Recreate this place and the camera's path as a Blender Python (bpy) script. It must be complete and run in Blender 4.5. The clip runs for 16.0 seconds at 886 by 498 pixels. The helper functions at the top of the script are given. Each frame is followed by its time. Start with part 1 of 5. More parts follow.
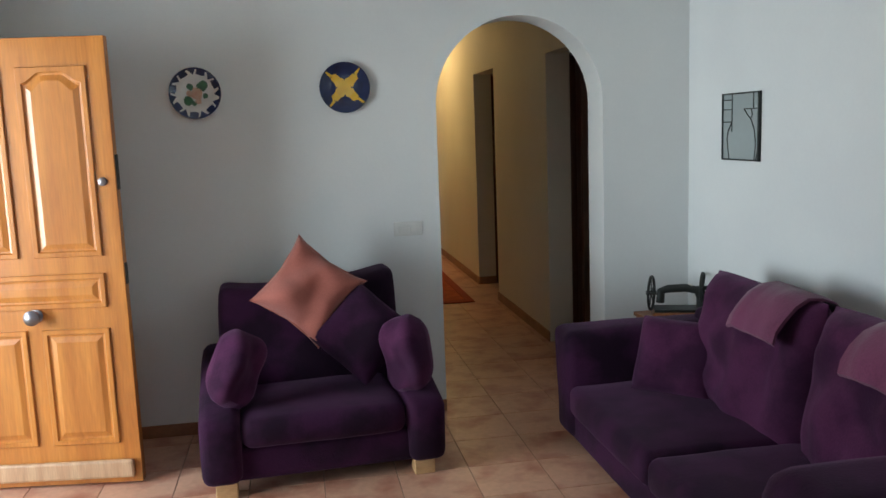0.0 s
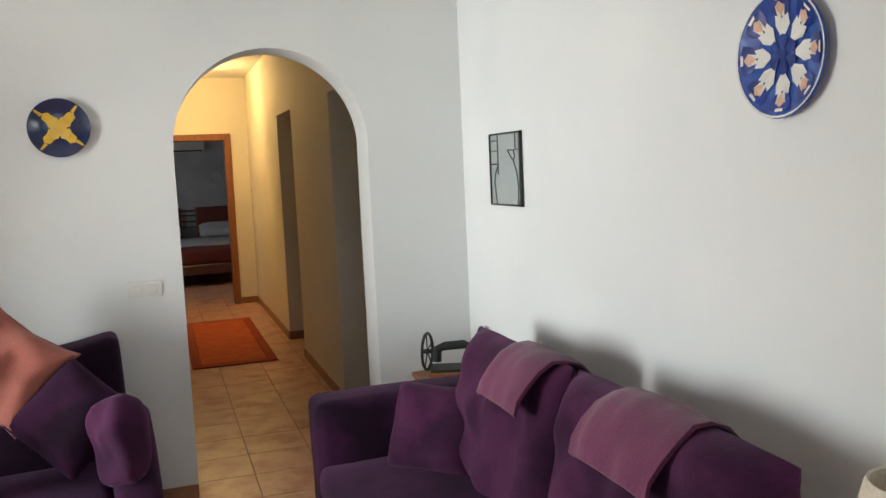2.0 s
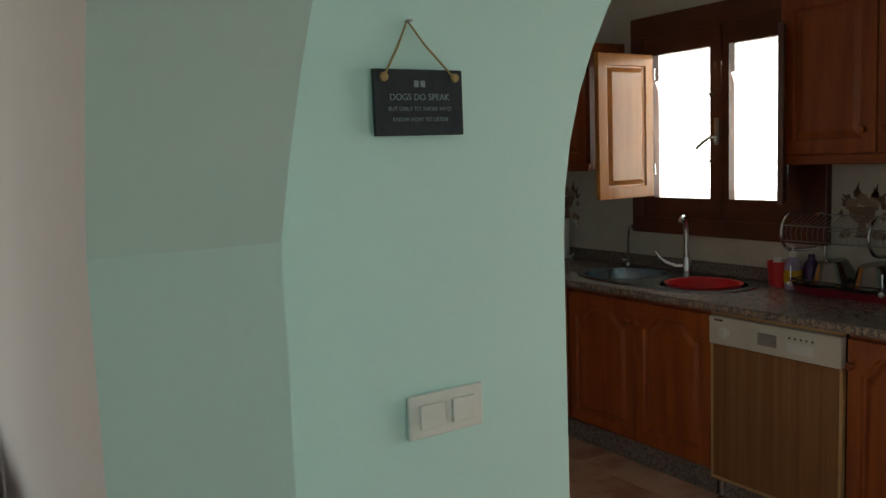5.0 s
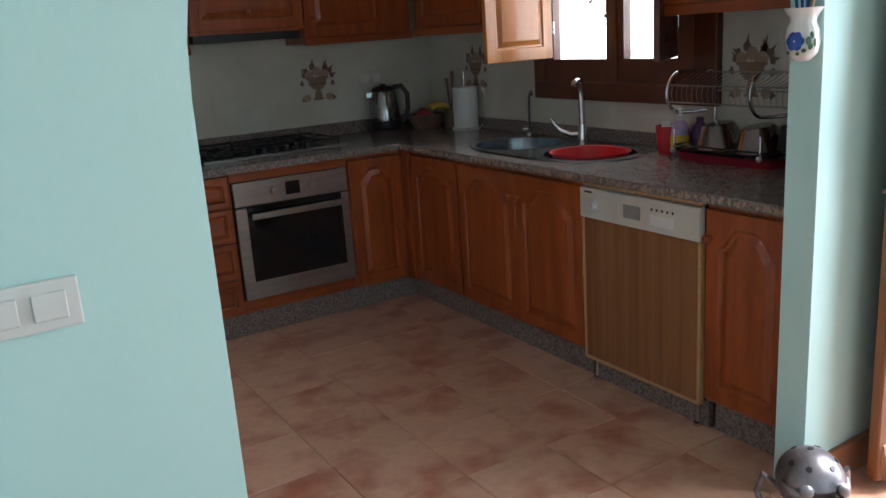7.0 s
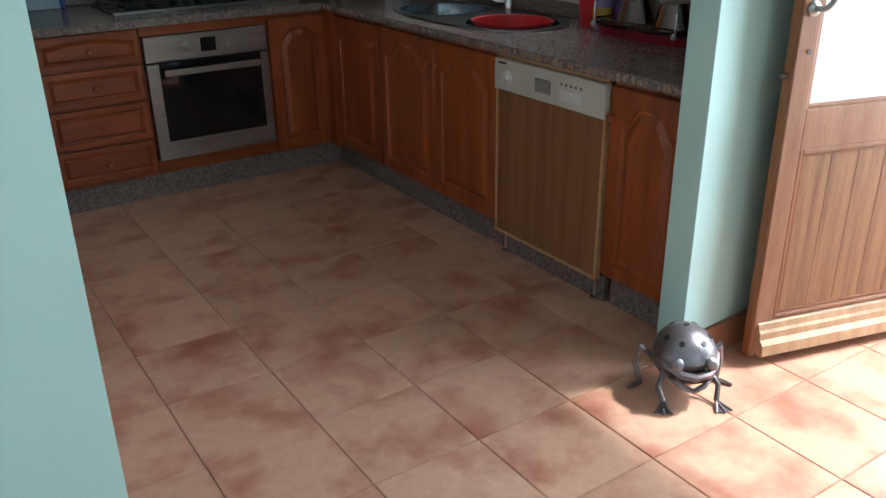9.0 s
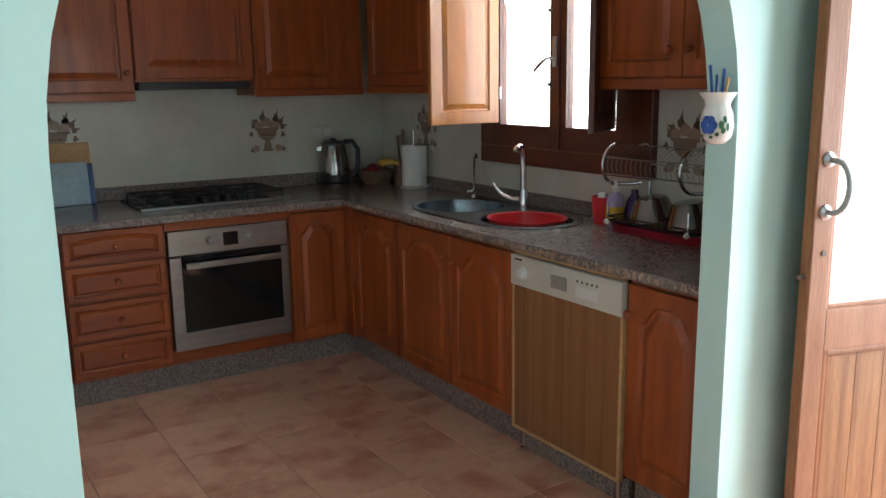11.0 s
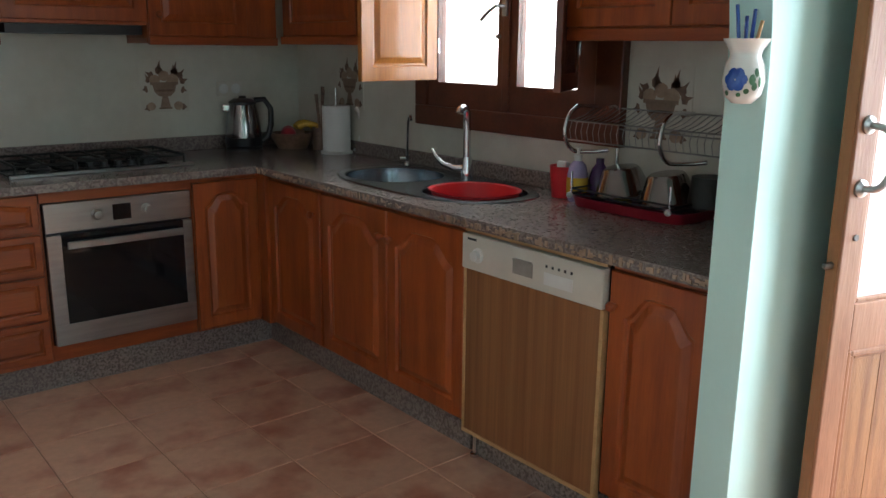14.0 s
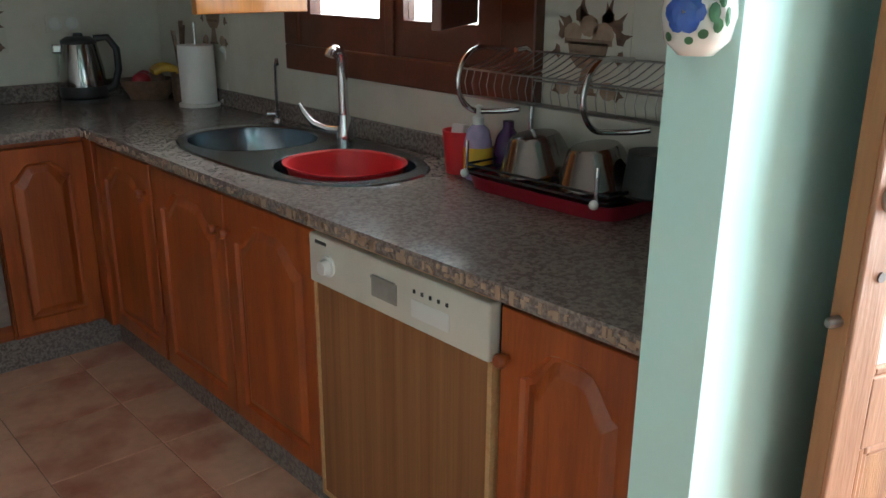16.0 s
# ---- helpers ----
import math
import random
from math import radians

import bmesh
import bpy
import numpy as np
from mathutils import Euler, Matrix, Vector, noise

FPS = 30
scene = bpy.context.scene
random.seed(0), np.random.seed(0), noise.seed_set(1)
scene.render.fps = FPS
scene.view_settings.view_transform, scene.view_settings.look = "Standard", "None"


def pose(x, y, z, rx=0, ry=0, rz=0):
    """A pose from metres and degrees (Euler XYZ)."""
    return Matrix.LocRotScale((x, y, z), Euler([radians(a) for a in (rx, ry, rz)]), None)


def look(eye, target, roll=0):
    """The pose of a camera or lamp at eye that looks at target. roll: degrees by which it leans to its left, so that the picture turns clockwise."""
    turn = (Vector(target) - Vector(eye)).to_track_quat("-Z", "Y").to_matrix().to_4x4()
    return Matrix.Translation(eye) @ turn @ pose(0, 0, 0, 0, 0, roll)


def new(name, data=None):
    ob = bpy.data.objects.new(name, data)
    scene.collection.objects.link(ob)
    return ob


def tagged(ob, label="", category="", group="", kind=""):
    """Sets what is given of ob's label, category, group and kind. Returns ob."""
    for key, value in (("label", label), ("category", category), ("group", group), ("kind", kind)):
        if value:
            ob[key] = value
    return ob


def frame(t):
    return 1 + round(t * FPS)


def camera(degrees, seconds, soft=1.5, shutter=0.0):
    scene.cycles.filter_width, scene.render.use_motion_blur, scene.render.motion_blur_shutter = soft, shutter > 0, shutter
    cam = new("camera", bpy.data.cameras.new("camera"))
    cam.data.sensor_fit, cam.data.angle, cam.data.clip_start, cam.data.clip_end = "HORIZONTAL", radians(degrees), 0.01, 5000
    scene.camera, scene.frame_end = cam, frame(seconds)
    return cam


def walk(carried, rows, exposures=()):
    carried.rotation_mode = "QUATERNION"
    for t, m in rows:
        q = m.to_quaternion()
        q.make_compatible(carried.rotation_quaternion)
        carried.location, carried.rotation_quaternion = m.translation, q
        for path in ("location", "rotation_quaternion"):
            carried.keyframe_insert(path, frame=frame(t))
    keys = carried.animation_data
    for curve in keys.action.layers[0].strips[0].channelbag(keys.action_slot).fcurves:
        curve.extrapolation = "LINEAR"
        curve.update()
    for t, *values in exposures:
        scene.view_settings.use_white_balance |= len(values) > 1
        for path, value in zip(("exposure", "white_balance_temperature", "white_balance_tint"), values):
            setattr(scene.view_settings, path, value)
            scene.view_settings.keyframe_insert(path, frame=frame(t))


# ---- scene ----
cam = camera(55.9, 16.0)
PATH = [
    (0, (0.321, 0.142, 1.632), (0.655, 2.094, 1.348), -2.1),
    (0.5, (0.34, 0.311, 1.623), (0.689, 2.268, 1.403), -3.2),
    (1, (0.471, 0.423, 1.635), (0.89, 2.369, 1.437), -3.0),
    (1.5, (0.74, 0.455, 1.627), (1.193, 2.394, 1.444), -2.8),
    (2, (1.01, 0.477, 1.613), (1.649, 2.362, 1.418), -2.6),
    (2.5, (1.235, 0.513, 1.607), (2.04, 2.332, 1.402), -3.6),
    (3, (1.448, 0.533, 1.612), (2.345, 2.308, 1.401), -5.3),
    (3.5, (1.75, 0.497, 1.602), (2.673, 2.259, 1.395), -5.6),
    (4, (1.999, 0.504, 1.598), (2.943, 2.252, 1.361), -2.4),
    (4.5, (2.267, 0.538, 1.605), (3.28, 2.246, 1.366), -1.7),
    (4.7, (2.366, 0.5, 1.593), (3.41, 2.192, 1.376), -1.9),
    (6.8, (3.077, 0.387, 1.512), (4.09, 2.067, 1.123), -3.0),
    (7, (3.195, 0.345, 1.485), (4.179, 2.011, 0.979), -3.9),
    (7.5, (3.278, 0.311, 1.424), (4.285, 1.861, 0.659), -1.6),
    (8, (3.37, 0.279, 1.402), (4.345, 1.76, 0.477), -0.4),
    (8.5, (3.407, 0.275, 1.425), (4.359, 1.746, 0.461), -0.8),
    (9, (3.357, 0.259, 1.479), (4.366, 1.785, 0.672), -0.8),
    (9.5, (3.384, 0.26, 1.484), (4.416, 1.831, 0.802), -1.4),
    (10, (3.409, 0.272, 1.519), (4.46, 1.881, 0.968), -2.3),
    (10.2, (3.367, 0.275, 1.528), (4.44, 1.892, 1.045), -1.9),
    (12.3, (3.387, 0.358, 1.484), (4.422, 2.033, 1.132), 0.6),
    (12.5, (3.364, 0.372, 1.482), (4.405, 2.037, 1.104), 1.0),
    (13, (3.361, 0.45, 1.469), (4.434, 2.086, 1.053), 0.9),
    (13.5, (3.479, 0.666, 1.459), (4.618, 2.248, 1.014), 0.7),
    (14, (3.546, 0.796, 1.455), (4.78, 2.298, 0.985), 0.6),
    (14.5, (3.665, 0.98, 1.454), (4.975, 2.397, 0.928), 0.2),
    (15, (3.818, 1.125, 1.452), (5.16, 2.494, 0.884), -0.3),
    (15.5, (4.096, 1.18, 1.409), (5.422, 2.554, 0.815), -0.8),
    (16, (4.32, 1.256, 1.432), (5.59, 2.67, 0.809), 0.4),
]
walk(cam, [(t, look(eye, target, roll)) for t, eye, target, roll in PATH], [
    (0, 0.0, 5700, 1), (0.5, -0.05, 5800, 3), (1.5, 0.75, 6100, 4), (2.5, 0.45, 6400, 7), (3.5, 0.0, 6200, 4), (4.0, -0.45, 6600, 1), (4.5, -0.65, 6900, 3), (7.0, 0.35, 5800, 10), (7.5, 0.15, 5500, 6), (8.0, -0.2, 5200, 2),
    (8.5, -0.2, 5200, 2), (9.0, 0.2, 5700, 5), (10.0, 0.6, 6000, 9), (12.5, 0.7, 6000, 9), (14.5, 0.6, 5900, 6), (16.0, 0.9, 5900, 3)])





# ---- world, sun and large lights ----
world = bpy.data.worlds.new("sky")
scene.world = world
world.use_nodes = True
wn = world.node_tree.nodes
sky = wn.new("ShaderNodeTexSky")
sky.sky_type, sky.sun_disc = "NISHITA", False
sky.sun_elevation, sky.sun_rotation = radians(50), radians(108)
world.node_tree.links.new(sky.outputs[0], wn["Background"].inputs[0])
wn["Background"].inputs[1].default_value = 0.1
sun = new("sun", bpy.data.lights.new("sun", "SUN"))
sun.data.energy, sun.data.angle, sun.data.color = 5.0, radians(2.5), (1.0, 0.96, 0.90)
sun.matrix_world = look((11.6, -1.2, 8.3), (5.6, 0.8, 0.6))


def area_light(name, eye, target, w, h, power, colour):
    lamp = new(name, bpy.data.lights.new(name, "AREA"))
    lamp.data.shape, lamp.data.size, lamp.data.size_y = "RECTANGLE", w, h
    lamp.data.energy, lamp.data.color = power, colour
    lamp.matrix_world = look(eye, target)
    return lamp


area_light("daylight_living_window", (0.5, -2.98, 1.6), (0.5, 0, 1.5), 2.2, 1.4, 8, (0.88, 0.95, 1.0))
area_light("daylight_front_door", (-2.9, 2.9, 1.3), (0, 3.2, 1.1), 1.8, 1.9, 165, (0.97, 0.97, 0.95))
area_light("daylight_terrace_door", (6.40, 1.06, 1.15), (4.9, 0.5, 0.2), 0.62, 1.7, 46, (0.97, 0.98, 1.0))
# added fill lamp behind the hall, in an assumed, unseen opening
area_light("unseen_hall_fill", (4.6, -1.95, 1.5), (4.6, 1, 1.2), 1.6, 1.2, 9, (0.9, 0.97, 1.0))
area_light("daylight_kitchen_window", (6.13, 3.4, 1.7), (4.6, 3.4, 1.0), 0.9, 0.8, 8, (0.95, 0.98, 0.94))
# added dim fill inside the bedroom, for an assumed side window
area_light("bedroom_fill", (-0.4, 13.0, 1.7), (1.5, 13.4, 0.9), 1.0, 1.2, 7, (0.92, 0.95, 1.0))
bulb = new("corridor_bulb", bpy.data.lights.new("corridor_bulb", "POINT"))
bulb.data.energy, bulb.data.color, bulb.data.shadow_soft_size = 20, (1.0, 0.62, 0.24), 0.1
bulb.location = (1.48, 10.1, 2.62)


# ---- materials ----
def material(name, colour, rough=0.5, metal=0.0, second=None, scale=3.0, grain=40.0, bump=0.1, stretch=(1, 1, 1), sheen=0.0, mix_lo=0.35, mix_hi=0.65, coat=0.0, spec=0.5, per_piece=0.0, fine=0.25):
    m = bpy.data.materials.new(name)
    m.use_nodes = True
    n, l = m.node_tree.nodes, m.node_tree.links
    b = n["Principled BSDF"]
    b.inputs["Roughness"].default_value, b.inputs["Metallic"].default_value = rough, metal
    b.inputs["Sheen Weight"].default_value, b.inputs["Coat Weight"].default_value = sheen, coat
    b.inputs["Specular IOR Level"].default_value = spec
    second = second or tuple(c * 0.82 for c in colour)
    co = n.new("ShaderNodeTexCoord")
    mp = n.new("ShaderNodeMapping")
    mp.inputs["Scale"].default_value = stretch
    l.new(co.outputs["Object"], mp.inputs["Vector"])
    n1 = n.new("ShaderNodeTexNoise")
    n1.inputs["Scale"].default_value, n1.inputs["Detail"].default_value = scale, 5
    l.new(mp.outputs[0], n1.inputs["Vector"])
    r1 = n.new("ShaderNodeMapRange")
    r1.inputs["From Min"].default_value, r1.inputs["From Max"].default_value = mix_lo, mix_hi
    l.new(n1.outputs["Fac"], r1.inputs["Value"])
    mx = n.new("ShaderNodeMix")
    mx.data_type = "RGBA"
    mx.inputs["A"].default_value, mx.inputs["B"].default_value = (*colour, 1), (*second, 1)
    l.new(r1.outputs[0], mx.inputs["Factor"])
    n2 = n.new("ShaderNodeTexNoise")
    n2.inputs["Scale"].default_value, n2.inputs["Detail"].default_value = grain, 3
    l.new(mp.outputs[0], n2.inputs["Vector"])
    r2 = n.new("ShaderNodeMapRange")
    r2.inputs["To Min"].default_value, r2.inputs["To Max"].default_value = 1 - fine, 1 + fine
    l.new(n2.outputs["Fac"], r2.inputs["Value"])
    mul = n.new("ShaderNodeVectorMath")
    mul.operation = "SCALE"
    l.new(mx.outputs["Result"], mul.inputs[0])
    l.new(r2.outputs[0], mul.inputs["Scale"])
    last = mul.outputs[0]
    if per_piece:
        info = n.new("ShaderNodeObjectInfo")
        r3 = n.new("ShaderNodeMapRange")
        r3.inputs["To Min"].default_value, r3.inputs["To Max"].default_value = 1 - per_piece, 1 + per_piece
        l.new(info.outputs["Random"], r3.inputs["Value"])
        m2 = n.new("ShaderNodeVectorMath")
        m2.operation = "SCALE"
        l.new(last, m2.inputs[0])
        l.new(r3.outputs[0], m2.inputs["Scale"])
        last = m2.outputs[0]
        add = n.new("ShaderNodeVectorMath")
        add.operation = "SCALE"
        add.inputs["Scale"].default_value = 9.0
        l.new(info.outputs["Location"], add.inputs[0])
        l.new(add.outputs[0], mp.inputs["Location"])
    l.new(last, b.inputs["Base Color"])
    if bump:
        bp = n.new("ShaderNodeBump")
        bp.inputs["Strength"].default_value, bp.inputs["Distance"].default_value = bump, 0.01
        l.new(n2.outputs["Fac"], bp.inputs["Height"])
        l.new(bp.outputs[0], b.inputs["Normal"])
    return m


PAINT = material("white_wall_paint", (0.74, 0.75, 0.74), 0.75, second=(0.69, 0.70, 0.70), scale=1.2, grain=60, bump=0.045, fine=0.02)
MINT = material("pale_mint_paint_and_bounce_tint", (0.54, 0.76, 0.72), 0.6, second=(0.51, 0.73, 0.70), scale=1.2, grain=60, bump=0.045, fine=0.02)
CREAM = material("cream_wall_paint", (0.76, 0.72, 0.62), 0.7, second=(0.71, 0.67, 0.57), scale=1.2, grain=60, bump=0.045, fine=0.02)
CEIL = material("ceiling_paint", (0.8, 0.8, 0.78), 0.8, scale=1.5, grain=60, bump=0.08, second=(0.77, 0.77, 0.75), fine=0.02)
TILE = material("terracotta_floor_tile", (0.62, 0.36, 0.245), 0.33, second=(0.37, 0.115, 0.068), scale=4.8, grain=30, bump=0.03, mix_lo=0.46, mix_hi=0.74, per_piece=0.05, fine=0.16)
GROUT = material("tile_grout", (0.33, 0.21, 0.15), 0.9, grain=80, bump=0.2)
SKIRT = material("terracotta_skirting", (0.36, 0.17, 0.09), 0.4, second=(0.28, 0.12, 0.06), scale=6, bump=0.05)
HONEY = material("honey_cabinet_wood", (0.35, 0.078, 0.013), 0.36, second=(0.235, 0.046, 0.008), scale=2.2, grain=16, stretch=(9, 9, 0.9), bump=0.05, coat=0.15, per_piece=0.06)
HONEY_H = material("honey_cabinet_wood_level", (0.35, 0.078, 0.013), 0.36, second=(0.235, 0.046, 0.008), scale=2.2, grain=16, stretch=(0.9, 9, 9), bump=0.05, coat=0.15, per_piece=0.06)
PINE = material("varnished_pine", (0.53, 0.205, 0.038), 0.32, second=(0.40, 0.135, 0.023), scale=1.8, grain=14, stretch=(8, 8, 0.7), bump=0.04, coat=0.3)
WEATHER = material("weathered_door_wood", (0.52, 0.33, 0.19), 0.55, second=(0.42, 0.24, 0.13), scale=2.4, grain=18, stretch=(9, 9, 0.7), bump=0.12)
DOORFACE = material("worn_door_frame_wood", (0.34, 0.165, 0.095), 0.5, second=(0.25, 0.105, 0.055), scale=2.2, grain=22, stretch=(7, 7, 0.8), bump=0.1)
EDGEWOOD = material("orange_brown_door_edge", (0.30, 0.115, 0.04), 0.5, second=(0.22, 0.075, 0.025), scale=3, grain=24, stretch=(7, 7, 0.6), bump=0.1)
DOORPLANK = material("weathered_door_plank", (0.31, 0.15, 0.068), 0.55, second=(0.19, 0.085, 0.042), scale=2.6, grain=30, stretch=(16, 16, 0.7), bump=0.22, per_piece=0.10, fine=0.4)
# white base colour holds the bright reflection in the door's glass
GLAREPANE = material("glare_white_pane", (0.84, 0.83, 0.80), 0.2, second=(0.80, 0.79, 0.75), scale=2, grain=8, bump=0.0, coat=0.3, fine=0.03)
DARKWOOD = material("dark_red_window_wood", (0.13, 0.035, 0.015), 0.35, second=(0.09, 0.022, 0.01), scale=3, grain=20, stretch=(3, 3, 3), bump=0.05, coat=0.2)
DOORWOOD = material("dark_door_wood", (0.085, 0.030, 0.014), 0.4, second=(0.06, 0.02, 0.01), scale=3, grain=20, stretch=(8, 8, 0.8), bump=0.05)
FRAMEWOOD = material("red_brown_frame_wood", (0.26, 0.10, 0.035), 0.4, second=(0.2, 0.07, 0.025), scale=3, grain=20, stretch=(8, 8, 0.8), bump=0.05)
GRANITE = material("speckled_granite", (0.255, 0.21, 0.19), 0.2, second=(0.14, 0.112, 0.10), scale=95, grain=240, bump=0.02, fine=0.55, mix_lo=0.44, mix_hi=0.58)
SPLASH = material("cream_wall_tile", (0.62, 0.60, 0.52), 0.28, second=(0.56, 0.53, 0.45), scale=4, grain=22, bump=0.02, fine=0.06)
# velvets: light and dark mottling paints highlights of the pile into the colour
VELVET = material("purple_velvet", (0.030, 0.0062, 0.027), 0.85, second=(0.011, 0.0026, 0.011), scale=4.0, grain=120, bump=0.15, sheen=0.13, spec=0.15, mix_lo=0.42, mix_hi=0.58)
VELVET_L = material("mauve_velvet", (0.062, 0.014, 0.048), 0.85, second=(0.030, 0.007, 0.026), scale=4.5, grain=120, bump=0.15, sheen=0.17, spec=0.15, mix_lo=0.42, mix_hi=0.58)
for v in (VELVET, VELVET_L):
    v.node_tree.nodes["Principled BSDF"].inputs["Sheen Tint"].default_value = (0.75, 0.42, 0.75, 1)
    v.node_tree.nodes["Principled BSDF"].inputs["Sheen Roughness"].default_value = 0.45
TERRA = material("salmon_cotton", (0.37, 0.115, 0.085), 0.9, second=(0.31, 0.09, 0.066), scale=4, grain=150, bump=0.25, sheen=0.2)
STEEL = material("brushed_steel", (0.40, 0.39, 0.38), 0.28, 1.0, grain=60, stretch=(1, 1, 12), bump=0.03, fine=0.1)
SINKSTEEL = material("sink_steel", (0.30, 0.34, 0.38), 0.24, 1.0, grain=60, bump=0.02, fine=0.08)
CHROME = material("polished_chrome", (0.72, 0.72, 0.74), 0.10, 1.0, bump=0, fine=0.02)
BLACKGLASS = material("black_oven_glass", (0.008, 0.008, 0.01), 0.06, bump=0, fine=0.02)
BLACK = material("black_plastic", (0.016, 0.016, 0.018), 0.4, bump=0.05)
IRON = material("dark_cast_iron", (0.03, 0.032, 0.03), 0.5, 0.4, bump=0.15)
WHITEPL = material("white_plastic", (0.74, 0.73, 0.70), 0.4, bump=0.02, fine=0.03)
CREAMPL = material("cream_enamel", (0.66, 0.62, 0.54), 0.35, bump=0.02, fine=0.03)
RED = material("red_plastic", (0.62, 0.022, 0.030), 0.35, bump=0.02, fine=0.06)
DARKRED = material("dark_red_plastic", (0.28, 0.012, 0.028), 0.35, bump=0.02, fine=0.06)
LAMINATE = material("brown_wood_laminate", (0.30, 0.13, 0.047), 0.45, second=(0.20, 0.078, 0.026), scale=3.0, grain=14, stretch=(14, 14, 0.25), bump=0.02, mix_lo=0.3, mix_hi=0.7)
PORCELAIN = material("white_glazed_ceramic", (0.78, 0.77, 0.74), 0.15, bump=0.01, coat=0.4, fine=0.03)
BLUE = material("cobalt_glaze", (0.012, 0.045, 0.28), 0.2, second=(0.009, 0.022, 0.14), scale=18, coat=0.4)
LBLUE = material("light_blue_glaze", (0.035, 0.10, 0.40), 0.25, second=(0.02, 0.055, 0.28), scale=25, coat=0.3)
NAVY = material("dark_navy_glaze", (0.012, 0.022, 0.085), 0.2, second=(0.008, 0.014, 0.05), scale=18, coat=0.4)
YELLOW = material("yellow_glaze", (0.72, 0.46, 0.05), 0.25, second=(0.62, 0.36, 0.03), scale=20, coat=0.4)
GREEN = material("green_glaze", (0.05, 0.16, 0.06), 0.3, second=(0.03, 0.09, 0.04), scale=30)
PEACH = material("peach_glaze", (0.62, 0.42, 0.30), 0.3, second=(0.50, 0.27, 0.18), scale=30)
BROWNG = material("brown_glaze", (0.22, 0.13, 0.085), 0.35, second=(0.13, 0.075, 0.05), scale=35)
TANG = material("tan_glaze", (0.42, 0.30, 0.21), 0.35, second=(0.33, 0.22, 0.15), scale=35)
URNG = material("dull_brown_glaze", (0.30, 0.205, 0.145), 0.35, second=(0.22, 0.145, 0.10), scale=35)
SLATE = material("black_slate", (0.010, 0.016, 0.022), 0.75, bump=0.2)
CHALK = material("grey_lettering", (0.22, 0.26, 0.28), 0.8)
ROPE = material("jute_rope", (0.38, 0.26, 0.12), 0.95, grain=200, bump=0.4)
GLASSY = material("grey_silvered_glass", (0.50, 0.55, 0.55), 0.10, 0.55, second=(0.45, 0.50, 0.50), scale=2, bump=0, fine=0.03)
RUG = material("orange_wool_rug", (0.50, 0.095, 0.022), 0.95, second=(0.36, 0.06, 0.018), scale=9, grain=160, bump=0.4)
RUG_B = material("rust_rug_border", (0.33, 0.05, 0.02), 0.95, grain=160, bump=0.4)
SHADE = material("cream_lampshade", (0.72, 0.64, 0.52), 0.9, grain=140, bump=0.2)
BRONZE = material("bronze_metal", (0.29, 0.275, 0.31), 0.36, 0.8, second=(0.15, 0.115, 0.10), scale=9, bump=0.1)
PAPER = material("white_paper_roll", (0.80, 0.79, 0.77), 0.95, grain=120, bump=0.2, fine=0.03)
PALEBLUE = material("pale_blue_plastic", (0.40, 0.55, 0.62), 0.5, bump=0.02)
LIGHTWOOD = material("light_board_wood", (0.55, 0.34, 0.16), 0.6, second=(0.48, 0.28, 0.12), stretch=(2, 8, 8), grain=20)
LILAC = material("lilac_liquid_bottle", (0.42, 0.33, 0.52), 0.2, bump=0)
BEDRED = material("dark_red_bedspread", (0.16, 0.03, 0.025), 0.9, grain=120, bump=0.3)
LINEN = material("white_linen", (0.55, 0.55, 0.58), 0.9, grain=120, bump=0.3)
GREYWALL = material("grey_bedroom_paint", (0.50, 0.50, 0.52), 0.8, bump=0.05, fine=0.02)
TERRACE = material("sunlit_terrace_stone", (0.55, 0.48, 0.40), 0.8, second=(0.48, 0.41, 0.33), scale=3, bump=0.2)
GARDEN = material("dry_garden_ground", (0.30, 0.26, 0.17), 0.95, second=(0.2, 0.2, 0.1), scale=0.5, bump=0.3)


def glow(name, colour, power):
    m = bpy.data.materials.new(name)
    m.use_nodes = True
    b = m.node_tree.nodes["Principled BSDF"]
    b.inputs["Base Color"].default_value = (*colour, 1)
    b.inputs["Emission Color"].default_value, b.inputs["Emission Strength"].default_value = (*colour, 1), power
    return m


LAMPGLOW = glow("lit_lamp_glass", (1.0, 0.78, 0.42), 6.0)
# emission for the added backdrop, in place of daylight through the panes
BACKDROP_GLOW = glow("daylight_backdrop_glow", (1.0, 0.985, 0.95), 3.4)


def pane_glass():
    m = bpy.data.materials.new("window_glass")
    m.use_nodes = True
    b = m.node_tree.nodes["Principled BSDF"]
    b.inputs["Base Color"].default_value = (1, 1, 1, 1)
    b.inputs["Roughness"].default_value, b.inputs["Transmission Weight"].default_value = 0.02, 1.0
    return m


GLASS = pane_glass()


# ---- mesh helpers ----
def link_mesh(name, bm, mat, parent=None, label="", smooth=False):
    me = bpy.data.meshes.new(name)
    bmesh.ops.recalc_face_normals(bm, faces=bm.faces)
    bm.to_mesh(me)
    bm.free()
    for one in (mat if isinstance(mat, (list, tuple)) else [mat]):
        me.materials.append(one)
    if smooth:
        me.shade_smooth()
        me.set_sharp_from_angle(angle=radians(42))
    ob = new(name, me)
    ob.parent = parent
    if name.startswith("painted_"):
        ob["kind"] = "stuff"
    if label:
        ob["label"] = label
    return ob


def part(name, bm, mat, parent, label="", smooth=False):
    return link_mesh(name, bm, mat, parent, label, smooth)


def structure(name, bm, mat, label, smooth=False):
    return tagged(link_mesh(name, bm, mat, None, "", smooth), label, name.split("_")[0], kind="structure")


